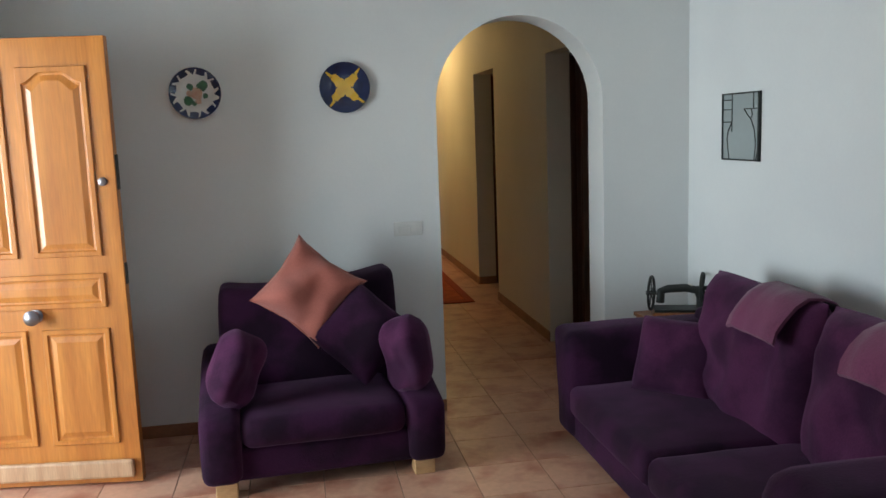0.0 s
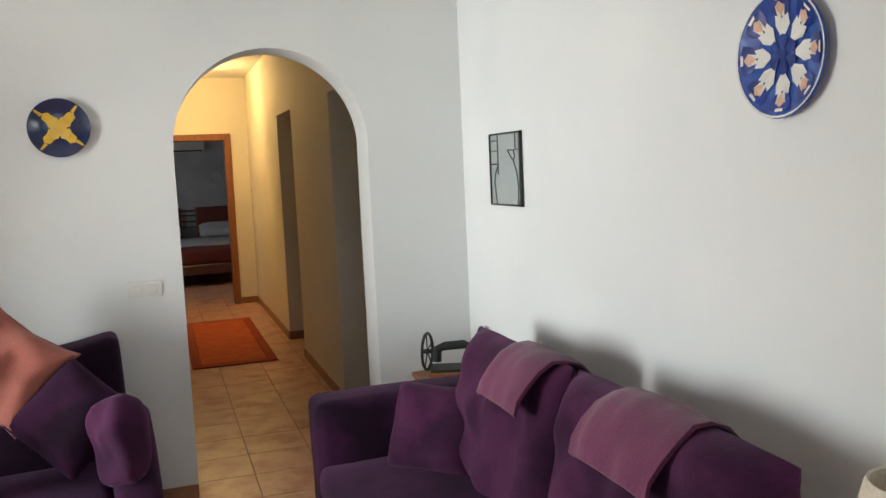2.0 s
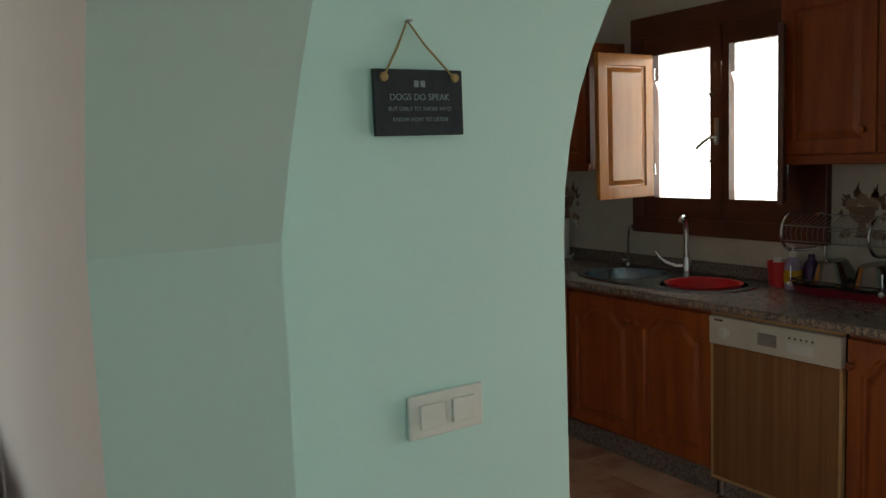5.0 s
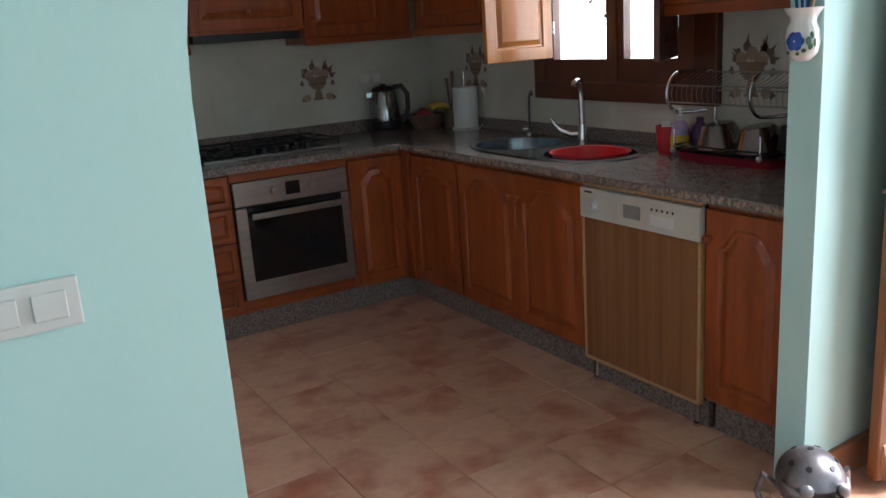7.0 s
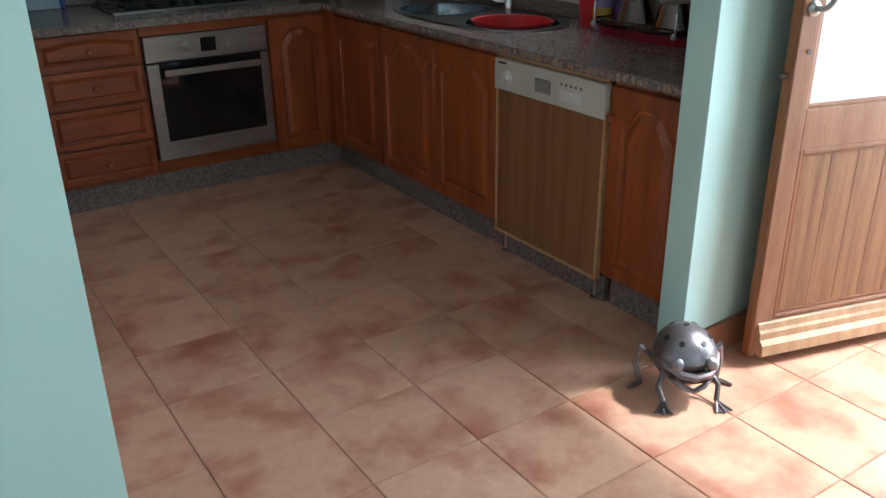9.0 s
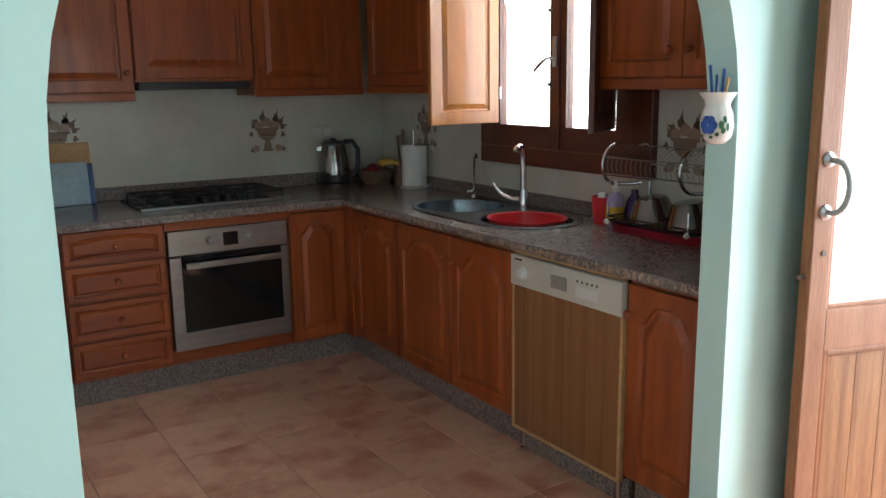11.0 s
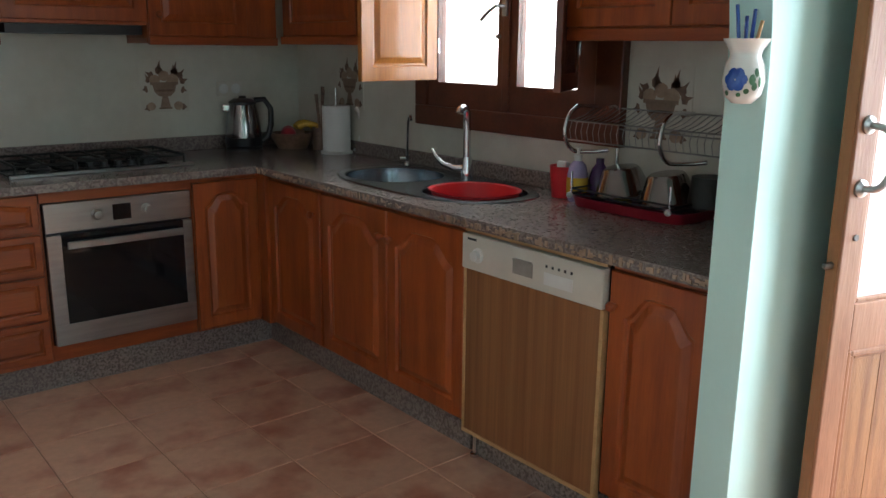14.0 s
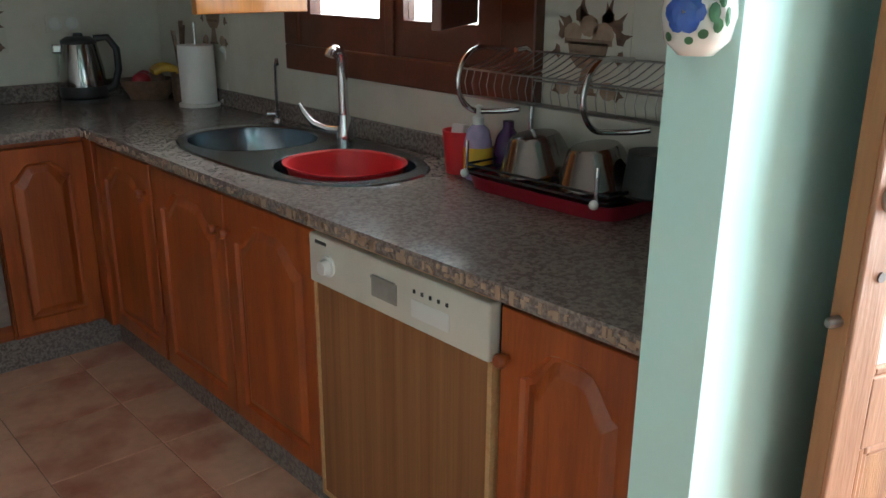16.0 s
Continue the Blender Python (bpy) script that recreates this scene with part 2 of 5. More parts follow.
def thing(name, label, category, m=None, group=""):
    ob = tagged(new(name), label, category, group)
    ob.empty_display_size = 0.1
    ob.matrix_basis = m or Matrix()
    return ob


def box(bm, a, b, bevel=0.0, seg=2):
    lo = [min(p, q) for p, q in zip(a, b)]
    hi = [max(p, q) for p, q in zip(a, b)]
    made = bmesh.ops.create_cube(bm, size=1.0)["verts"]
    for v in made:
        v.co = Vector([lo[i] + (v.co[i] + 0.5) * (hi[i] - lo[i]) for i in range(3)])
    if bevel:
        edges = list({e for v in made for e in v.link_edges})
        bmesh.ops.bevel(bm, geom=edges, offset=bevel, segments=seg, profile=0.5, affect="EDGES")
    return bm


def boxes(*items, bevel=0.0):
    bm = bmesh.new()
    for a, b in items:
        box(bm, a, b, bevel)
    return bm


def lathe(profile, seg=32, m=None, bm=None):
    """A surface turned round z from (radius, height) pairs."""
    bm = bm or bmesh.new()
    rings = []
    for r, z in profile:
        if r < 1e-5:
            rings.append([bm.verts.new((0, 0, z))])
        else:
            rings.append([bm.verts.new((r * math.cos(2 * math.pi * i / seg), r * math.sin(2 * math.pi * i / seg), z)) for i in range(seg)])
    for p, q in zip(rings, rings[1:]):
        for i in range(seg):
            j = (i + 1) % seg
            if len(p) == 1 and len(q) == 1:
                continue
            if len(p) == 1:
                bm.faces.new((p[0], q[i], q[j]))
            elif len(q) == 1:
                bm.faces.new((p[i], p[j], q[0]))
            else:
                bm.faces.new((p[i], p[j], q[j], q[i]))
    if m is not None:
        bmesh.ops.transform(bm, matrix=m, verts=[v for ring in rings for v in ring])
    return bm


def tube(points, radius, seg=8, bm=None, taper=1.0):
    """A round bar along points."""
    bm = bm or bmesh.new()
    pts = [Vector(p) for p in points]
    rings = []
    side = None
    for i, p in enumerate(pts):
        d = (pts[min(i + 1, len(pts) - 1)] - pts[max(i - 1, 0)]).normalized()
        if side is None:
            side = d.orthogonal().normalized()
        side = (side - d * side.dot(d)).normalized()
        up = d.cross(side)
        r = radius * (1 + (taper - 1) * i / max(1, len(pts) - 1))
        rings.append([bm.verts.new(p + r * (math.cos(2 * math.pi * k / seg) * side + math.sin(2 * math.pi * k / seg) * up)) for k in range(seg)])
    for a, b in zip(rings, rings[1:]):
        for k in range(seg):
            bm.faces.new((a[k], a[(k + 1) % seg], b[(k + 1) % seg], b[k]))
    bm.faces.new(rings[0][::-1])
    bm.faces.new(rings[-1])
    return bm


def arc(centre, r, a0, a1, n, u=(1, 0, 0), v=(0, 0, 1)):
    c, u, v = Vector(centre), Vector(u), Vector(v)
    return [c + r * (math.cos(radians(a0 + (a1 - a0) * i / n)) * u + math.sin(radians(a0 + (a1 - a0) * i / n)) * v) for i in range(n + 1)]


def extrude_outline(points, depth, place):
    """A slab from an outline of (a, z) pairs; place(a, z, d) gives the spot at depth 0 or depth."""
    bm = bmesh.new()
    p = [bm.verts.new(place(a, z, 0.0)) for a, z in points]
    q = [bm.verts.new(place(a, z, depth)) for a, z in points]
    bm.faces.new(p)
    bm.faces.new(q[::-1])
    n = len(p)
    for i in range(n):
        bm.faces.new((p[i], q[i], q[(i + 1) % n], p[(i + 1) % n]))
    bm.normal_update()
    bmesh.ops.triangulate(bm, faces=[f for f in bm.faces if len(f.verts) > 4])
    return bm


def ring_loop(w, h, inset, hump, y, n=14):
    """A loop round a panel whose top edge rises in the middle by hump."""
    x0, x1, z0, z1 = inset, w - inset, inset, h - inset
    pts = [(x0, z0), (x1, z0)]
    for i in range(n + 1):
        u = 1 - i / n
        s = min(1.0, max(0.0, (0.5 - abs(u - 0.5)) / 0.34))
        s = s * s * (3 - 2 * s)
        pts.append((x0 + u * (x1 - x0), z1 - hump * (1 - s)))
    return [Vector((x, y, z)) for x, z in pts]


def panel_front(w, h, thick=0.02, rail=0.055, hump=0.0, bm=None, at=(0, 0, 0), raise_by=0.004, k=1.0):
    """A framed front with a raised field, facing -y, with its lower corner at the origin."""
    bm = bm or bmesh.new()
    o = Vector(at)
    loops = [ring_loop(w, h, 0, 0, thick), ring_loop(w, h, 0, 0, 0.003), ring_loop(w, h, 0.003, 0, 0), ring_loop(w, h, rail, hump, 0), ring_loop(w, h, rail + 0.006 * k, hump, 0.009),
             ring_loop(w, h, rail + 0.014 * k, hump, 0.010), ring_loop(w, h, rail + 0.036 * k, hump * 0.95, -raise_by + 0.004), ring_loop(w, h, rail + 0.040 * k, hump * 0.95, -raise_by + 0.003)]
    vs = [[bm.verts.new(o + p) for p in loop] for loop in loops]
    for a, b in zip(vs, vs[1:]):
        for i in range(len(a)):
            j = (i + 1) % len(a)
            bm.faces.new((a[i], a[j], b[j], b[i]))
    bm.faces.new(vs[-1])
    bm.faces.new(vs[0][::-1])
    return bm


def knob_mesh(x, z, r=0.016, bm=None):
    return lathe([(0.007, 0), (0.007, 0.012), (r, 0.018), (r * 1.05, 0.026), (r * 0.7, 0.033), (0, 0.035)], 14, Matrix.Translation((x, 0, z)) @ pose(0, 0, 0, 90), bm)


def pillow(w, h, t, n=16, pinch=0.06, wobble=0.012, seed=0.0, rd=0.2):
    """A stuffed cushion in the xz plane, thick along y, with drawn-in edges and pointed corners."""
    bm = bmesh.new()
    grids = []
    for side in (-1, 1):
        g = []
        for i in range(n + 1):
            row = []
            for j in range(n + 1):
                u, v = 2 * i / n - 1, 2 * j / n - 1
                k = (max(0.0, 1 - u ** 4) * max(0.0, 1 - v ** 4)) ** 0.55
                x = u * w / 2 * (1 - pinch * (1 - v * v)) * math.sqrt(1 - rd * v ** 4 / 2)
                z = v * h / 2 * (1 - pinch * (1 - u * u)) * math.sqrt(1 - rd * u ** 4 / 2)
                wv = wobble * noise.noise(Vector((x * 6 + seed, z * 6, side * 3.1 + seed)))
                row.append(bm.verts.new((x, side * (t / 2 * k + 0.002) + wv * (0.3 + k), z)))
            g.append(row)
        grids.append(g)
    for s, g in enumerate(grids):
        for i in range(n):
            for j in range(n):
                q = (g[i][j], g[i + 1][j], g[i + 1][j + 1], g[i][j + 1])
                bm.faces.new(q if s == 0 else q[::-1])
    a, b = grids
    rim = [(i, 0) for i in range(n)] + [(n, j) for j in range(n)] + [(i, n) for i in range(n, 0, -1)] + [(0, j) for j in range(n, 0, -1)]
    for k in range(len(rim)):
        p, q = rim[k], rim[(k + 1) % len(rim)]
        bm.faces.new((a[p[0]][p[1]], b[p[0]][p[1]], b[q[0]][q[1]], a[q[0]][q[1]]))
    return bm


def soft_box(a, b, bevel=0.05, puff=0.02, seed=0.0, cuts=6):
    """An upholstered block with round edges and a slightly uneven, puffed face."""
    bm = bmesh.new()
    box(bm, a, b, bevel, 3)
    bmesh.ops.subdivide_edges(bm, edges=[e for e in bm.edges if e.calc_length() > 0.15], cuts=cuts, use_grid_fill=True)
    c = (Vector(a) + Vector(b)) / 2
    half = Vector([abs(q - p) / 2 for p, q in zip(a, b)])
    bm.normal_update()
    for v in bm.verts:
        r = [(v.co[i] - c[i]) / half[i] for i in range(3)]
        k = 1.0
        inner = sorted(abs(x) for x in r)[:2]
        k = (1 - inner[0] ** 2) * (1 - inner[1] ** 2)
        v.co += v.normal * (puff * k + 0.35 * puff * noise.noise(v.co * 5 + Vector((seed, 0, 0))))
    return bm


# ---- structure ----
XR, YB = 2.612, 4.787          # living room: right wall, back wall
YK, XE = 1.74, 6.33            # hall: wall with the kitchen arch, terrace wall
KX, KY = 6.022, 5.15            # kitchen: window wall, hob wall
TOP = 2.84


def arch_outline(a0, a1, z1, l, r, spring, centre, zc, radius, n=28):
    """A wall from a0 to a1 with an arched way through it that stands on the floor."""
    pts = [(a0, 0), (l, 0), (l, spring)]
    t0 = math.atan2(spring - zc, l - centre)
    t1 = math.atan2(spring - zc, r - centre)
    for i in range(1, n):
        t = t0 + (t1 - t0) * i / n
        pts.append((centre + radius * math.cos(t), zc + radius * math.sin(t)))
    return pts + [(r, spring), (r, 0), (a1, 0), (a1, z1), (a0, z1)]


structure("ground", boxes(((-400, -400, -0.5), (400, 400, -0.06))), GARDEN, "dry garden ground round the house")
structure("pavement", boxes(((6.6, -3, -0.058), (11, 6, -0.03))), TERRACE, "sunlit stone terrace outside the door")
structure("wall_arch_corridor", extrude_outline(arch_outline(-1.35, XR, TOP, 1.105, 2.08, 1.76, 1.5925, 1.76, 0.4875), 0.25, lambda a, z, d: (a, YB + d, z)), PAINT, "white plastered wall with a round arched opening")
structure("wall_arch_hall", extrude_outline(arch_outline(-3.0, YB + 0.12, TOP, -0.75, 1.31, 1.49, 0.28, 1.13, 1.09), 0.195, lambda a, z, d: (XR + d, a, z)), [PAINT, MINT], "thick white plastered wall, wide arch reveal tinted for reflected light")
# mint on the arch reveal colours in the greenish light reflected there
for f in bpy.data.objects["wall_arch_hall"].data.polygons:
    if abs(f.normal.x) < 0.5 or f.center.x > XR + 0.15:
        f.material_index = 1
JL, JR, SKEW = 3.563, 5.300, 0.0345     # the kitchen arch's jambs; its wall runs a little out of square


def wall_y(x):
    return YK + SKEW * (x - JL)


structure("wall_arch_kitchen", extrude_outline(arch_outline(2.817, XE, TOP, JL, JR, 1.40, (JL + JR) / 2, 1.40, (JR - JL) / 2), 0.105, lambda a, z, d: (a, wall_y(a) + d, z)), MINT, "pale mint wall with a wide round arch to the kitchen")
structure("wall_left", boxes(((-1.55, -3.2, 0), (-1.35, 2.55, TOP)), ((-1.55, 2.55, 2.14), (-1.35, 4.3, TOP)), ((-1.55, 4.3, 0), (-1.35, YB + 0.12, TOP))), PAINT, "white plastered wall with the front doorway")
structure("wall_behind", boxes(((-1.55, -3.2, 0), (XR + 0.205, -3.0, 0.8)), ((-1.55, -3.2, 2.4), (XR + 0.205, -3.0, TOP)), ((-1.55, -3.2, 0.8), (-0.7, -3.0, 2.4)), ((1.7, -3.2, 0.8), (XR + 0.205, -3.0, 2.4))), PAINT, "white plastered wall with a wide window opening")
structure("wall_hall_behind", boxes(((XR + 0.205, -2.2, 0), (XE + 0.2, -2.0, 0.8)), ((XR + 0.205, -2.2, 2.2), (XE + 0.2, -2.0, TOP)), ((XR + 0.205, -2.2, 0.8), (3.7, -2.0, 2.2)), ((5.5, -2.2, 0.8), (XE + 0.2, -2.0, 2.2))), MINT, "pale mint wall behind the hall")
structure("wall_terrace", boxes(((XE, -2.0, 0), (XE + 0.2, 0.5, TOP)), ((XE, 0.5, 2.1), (XE + 0.2, 1.42, TOP)), ((XE, 1.42, 0), (XE + 0.2, wall_y(XE) + 0.105, TOP))), MINT, "pale mint wall with the open terrace doorway")
W0, W1, WZ0, WZ1 = 2.80, 3.96, 1.13, 2.28
structure("wall_kitchen_window", boxes(((KX, 1.934, 0), (KX + 0.09, W0, TOP)), ((KX, W1, 0), (KX + 0.09, KY + 0.2, TOP)), ((KX, W0, 0), (KX + 0.09, W1, WZ0)), ((KX, W0, WZ1), (KX + 0.09, W1, TOP))), SPLASH, "cream tiled kitchen wall with a window opening")
structure("wall_kitchen_hob", boxes(((3.2, KY, 0), (KX, KY + 0.2, TOP))), SPLASH, "cream tiled kitchen wall behind the hob")
structure("wall_kitchen_side", boxes(((3.2, 1.845, 0), (3.4, KY, TOP))), PAINT, "plain white kitchen side wall")
structure("wall_corridor_left", boxes(((0.75, YB + 0.25, 0), (0.95, 11.3, TOP))), CREAM, "cream corridor wall")
structure("wall_corridor_right", boxes(((2.15, YB + 0.25, 0), (2.33, 5.22, TOP)), ((2.15, 5.22, 2.15), (2.33, 6.12, TOP)), ((2.15, 6.12, 0), (2.33, 7.76, TOP)), ((2.15, 7.76, 2.17), (2.33, 8.62, TOP)), ((2.15, 8.62, 0), (2.33, 11.3, TOP))), CREAM, "cream corridor wall with two door openings")
structure("wall_corridor_end", boxes(((0.75, 11.3, 0), (1.14, 11.42, TOP)), ((1.88, 11.3, 0), (2.33, 11.42, TOP)), ((1.14, 11.3, 2.1), (1.88, 11.42, TOP))), CREAM, "cream wall with the bedroom doorway")
structure("wall_side_rooms", boxes(((2.33, YB + 0.2, 0), (3.0, YB + 0.27, TOP)), ((3.0, YB + 0.12, 0), (3.2, 11.42, TOP)), ((2.33, 7.0, 0), (3.0, 7.1, TOP)), ((2.33, 11.3, 0), (3.0, 11.42, TOP))), PAINT, "plain walls closing the dark side rooms")
structure("wall_bedroom", boxes(((-1.0, 15.6, 0), (4.2, 15.75, TOP)), ((4.0, 11.42, 0), (4.2, 15.6, TOP)), ((-1.0, 11.42, 0), (-0.8, 15.6, TOP)), ((-0.8, 11.42, 0), (0.75, 11.5, TOP)), ((2.33, 11.42, 0), (4.0, 11.5, TOP))), GREYWALL, "grey-white bedroom wall")
structure("ceiling", boxes(((-1.55, -3.2, TOP), (XE + 0.2, KY + 0.2, TOP + 0.2)), ((-1.0, KY + 0.2, TOP), (4.2, 15.75, TOP + 0.2))), CEIL, "plain white ceiling")
structure("floor", boxes(((-1.55, -3.2, -0.06), (XE + 0.25, KY + 0.2, -0.004)), ((-1.0, KY + 0.2, -0.06), (4.2, 15.75, -0.004))), GROUT, "terracotta tiled floor with thin grey joints")
sk = 0.011
structure("baseboard_living", boxes(((-1.35, YB - sk, 0), (1.105, YB, 0.07)), ((2.08, YB - sk, 0), (XR, YB, 0.07)), ((XR - sk, 1.31, 0), (XR, YB - sk, 0.07)), bevel=0.003), SKIRT, "terracotta tile skirting")
structure("baseboard_corridor", boxes(((2.15 - sk, 6.12, 0), (2.15, 7.76, 0.08)), ((2.15 - sk, 8.62, 0), (2.15, 11.3, 0.08)), ((1.92, 11.3 - sk, 0), (2.15 - sk, 11.3, 0.08)), ((0.95, 11.3 - sk, 0), (1.1, 11.3, 0.08)), ((0.95, YB + 0.25, 0), (0.95 + sk, 11.28, 0.08)), ((2.15, 8.62 - sk, 0), (2.33, 8.62, 0.08)), bevel=0.003), SKIRT, "terracotta tile skirting")
structure("baseboard_hall", boxes(((2.82, YK - sk - 0.026, 0), (JL, YK, 0.09)), ((JR, wall_y(JR) - sk, 0), (XE, wall_y(XE), 0.11)), bevel=0.003), SKIRT, "terracotta tile skirting")
# unseen overhang, added only to stop the sun entering the kitchen window
structure("roof_eave", boxes(((KX + 0.09, 1.75, TOP), (7.55, 6.0, TOP + 0.18))), CEIL, "unseen slab added to keep sun off the kitchen window")
# added glowing sheet: whitens the window and feeds reflections on the worktop
structure("backdrop", boxes(((14, -30, -0.05), (14.1, 40, 5))), BACKDROP_GLOW, "glowing sheet added in place of bright daylight outside")


# ---- doors and windows ----
def front_door():
    """The panelled pine front door, standing open."""
    w, h = 0.86, 2.09
    d = thing("front_door", "open varnished pine front door with raised panels", "door", pose(-1.345, 4.272, 0.012, 0, 0, -7.5))
    body = boxes(((0, 0, 0), (w, 0.045, h)), bevel=0.003)
    part("door_leaf", body, PINE, d)
    for x0, pw in ((0.09, 0.30), (0.46, 0.31)):
        for z0, ph, hump in ((0.20, 0.56, 0.0), (1.10, 0.86, 0.05)):
            bm = panel_front(pw, ph, 0.012, 0.022, hump, raise_by=0.002)
            bmesh.ops.transform(bm, matrix=Matrix.Translation((x0, -0.012, z0)), verts=bm.verts)
            part("door_panel", bm, PINE, d)
    bm = panel_front(0.68, 0.16, 0.012, 0.022, 0.0, raise_by=0.002)
    bmesh.ops.transform(bm, matrix=Matrix.Translation((0.09, -0.012, 0.86)), verts=bm.verts)
    part("door_panel", bm, PINE, d)
    bm = boxes(((0.0, -0.03, 0.03), (w - 0.03, 0, 0.12)), bevel=0.012)
    part("weather_bar", bm, WEATHER, d, "pale worn wooden weather bar")
    k = lathe([(0.03, 0), (0.032, 0.006), (0.014, 0.012), (0.014, 0.03), (0.034, 0.045), (0.036, 0.06), (0.022, 0.072), (0, 0.075)], 24, Matrix.Translation((0.44, 0, 0.83)) @ pose(0, 0, 0, 90))
    part("door_knob", k, BRONZE, d, "dark metal centre knob", True)
    part("lock_cylinder", lathe([(0.02, 0), (0.02, 0.008), (0.012, 0.012), (0, 0.012)], 20, Matrix.Translation((w - 0.06, 0, 1.44)) @ pose(0, 0, 0, 90)), BRONZE, d, "", True)
    part("lock_plate", boxes(((w, 0.008, 1.40), (w + 0.006, 0.036, 1.56)), ((w, 0.008, 0.96), (w + 0.005, 0.036, 1.06)), bevel=0.001), IRON, d)


front_door()


def terrace_door():
    """The terrace door with a pane painted white for glare over a planked panel, open against the hall wall."""
    w, h = 0.83, 2.05
    a = math.degrees(math.atan2(1.51 - 1.66, 6.07 - 5.53))
    d = thing("terrace_door", "open brown wooden terrace door with a glare-white pane", "door", pose(5.515, 1.69, 0.02, 0, 0, a))
    for x0, x1 in ((0, 0.068), (w - 0.068, w)):
        part("stile", boxes(((x0, 0, 0), (x1, 0.042, h)), bevel=0.004), DOORFACE, d)
    for z0, z1 in ((0, 0.125), (0.705, 0.83), (h - 0.11, h)):
        part("rail", boxes(((0.068, 0.001, z0), (w - 0.068, 0.04, z1)), bevel=0.003), DOORFACE, d)
    part("door_edge", boxes(((-0.003, 0.006, 0.002), (0.0, 0.039, h - 0.002))), EDGEWOOD, d, "orange-brown door edge")
    n = 6
    pw = (w - 0.136 - 0.07) / n
    for k in range(n):
        part("plank", boxes(((0.103 + k * pw, 0.016, 0.15), (0.103 + (k + 1) * pw - 0.0015, 0.032, 0.68)), bevel=0.0012), DOORPLANK, d)
    for q, (x0, z0, x1, z1) in enumerate(((0.068, 0.125, 0.085, 0.705), (w - 0.085, 0.125, w - 0.068, 0.705), (0.085, 0.125, w - 0.085, 0.142), (0.085, 0.688, w - 0.085, 0.705))):
        part("moulding", boxes(((x0, 0.004, z0), (x1, 0.034, z1)), bevel=0.005), FRAMEWOOD if q < 2 else DOORFACE, d)
    for x0, z0, x1, z1 in ((0.085, 0.142, 0.103, 0.688), (w - 0.103, 0.142, w - 0.085, 0.688), (0.103, 0.142, w - 0.103, 0.152), (0.103, 0.678, w - 0.103, 0.688)):
        part("inner_moulding", boxes(((x0, 0.011, z0), (x1, 0.034, z1)), bevel=0.003), FRAMEWOOD, d)
    # opaque white plate, its colour in place of the sky's glare on glass
    part("pane", boxes(((0.068, 0.018, 0.83), (w - 0.068, 0.026, h - 0.11))), GLAREPANE, d, "glass pane painted white for its glare")
    for x0, z0, x1, z1 in ((0.068, 0.83, 0.08, h - 0.11), (w - 0.08, 0.83, w - 0.068, h - 0.11), (0.08, 0.83, w - 0.08, 0.842)):
        part("glazing_bead", boxes(((x0, 0.006, z0), (x1, 0.018, z1)), bevel=0.003), DOORFACE, d)
    part("weather_bar", weather_bar_mesh(w), WEATHER, d, "pale worn wooden weather bar")
    pts = [(0.034, 0.0, 1.27), (0.034, -0.03, 1.268)] + arc((0.034, -0.034, 1.195), 0.073, 90, -90, 12, (0.35, -0.35, 0), (0, 0, 1)) + [(0.034, -0.03, 1.122), (0.034, 0.0, 1.12)]
    hd = part("door_handle", tube(pts, 0.0085, 10), STEEL, d, "curved grey metal pull handle", True)
    for z in (1.27, 1.12):
        part("handle_rose", lathe([(0.022, 0), (0.022, 0.005), (0.012, 0.012), (0.0, 0.012)], 18, Matrix.Translation((0.034, 0, z)) @ pose(0, 0, 0, 90)), STEEL, hd, "", True)
    part("keyhole", lathe([(0.008, 0), (0.008, 0.003), (0, 0.003)], 12, Matrix.Translation((0.04, 0, 1.0)) @ pose(0, 0, 0, 90)), BRONZE, d, "", True)
    part("bolt", lathe([(0.009, 0), (0.009, 0.018), (0.006, 0.024), (0, 0.025)], 12, Matrix.Translation((-0.003, 0.024, 0.93)) @ pose(0, 0, 0, 0, -90)), BRONZE, d, "", True)


def weather_bar_mesh(w):
    """A weather bar with a sloping, stepped front."""
    prof = [(0.0, 0.125), (-0.006, 0.12), (-0.010, 0.10), (-0.018, 0.092), (-0.020, 0.07), (-0.036, 0.056), (-0.040, 0.02), (-0.030, 0.012), (0.0, 0.012)]
    return extrude_outline(prof, w - 0.03, lambda y, z, d: (0.015 + d, y, z))


terrace_door()


def door_lining(name, x0, x1, y0, y1, z1, label, mat):
    d = tagged(new(name), label, "door frame", kind="structure")
    for a, b in (((x0, y0, 0), (x1, y0 + 0.06, z1)), ((x0, y1 - 0.06, 0), (x1, y1, z1)), ((x0, y0 + 0.06, z1 - 0.06), (x1, y1 - 0.06, z1))):
        part("door_frame", boxes((a, b), bevel=0.004), mat, d)
    return d


door_lining("door_1", 2.335, 2.43, 5.16, 6.18, 2.19, "dark brown wooden door frame in the corridor", DOORWOOD)
door_lining("door_2", 2.335, 2.43, 7.70, 8.68, 2.21, "dark brown wooden door frame in the corridor", DOORWOOD)
shut = thing("corridor_door", "dark brown wooden corridor door, closed", "door", pose(2.375, 6.12, 0.01, 0, 0, -90))
part("door_leaf", panel_front(0.90, 2.11, 0.04, 0.11), DOORWOOD, shut)
bd = tagged(new("door_3"), "red-brown wooden bedroom door frame", "door frame", kind="structure")
for a, b in (((1.08, 11.27, 0), (1.165, 11.45, 2.15)), ((1.855, 11.27, 0), (1.935, 11.45, 2.15)), ((1.165, 11.27, 2.07), (1.855, 11.45, 2.15))):
    part("door_frame", boxes((a, b), bevel=0.005), FRAMEWOOD, bd)


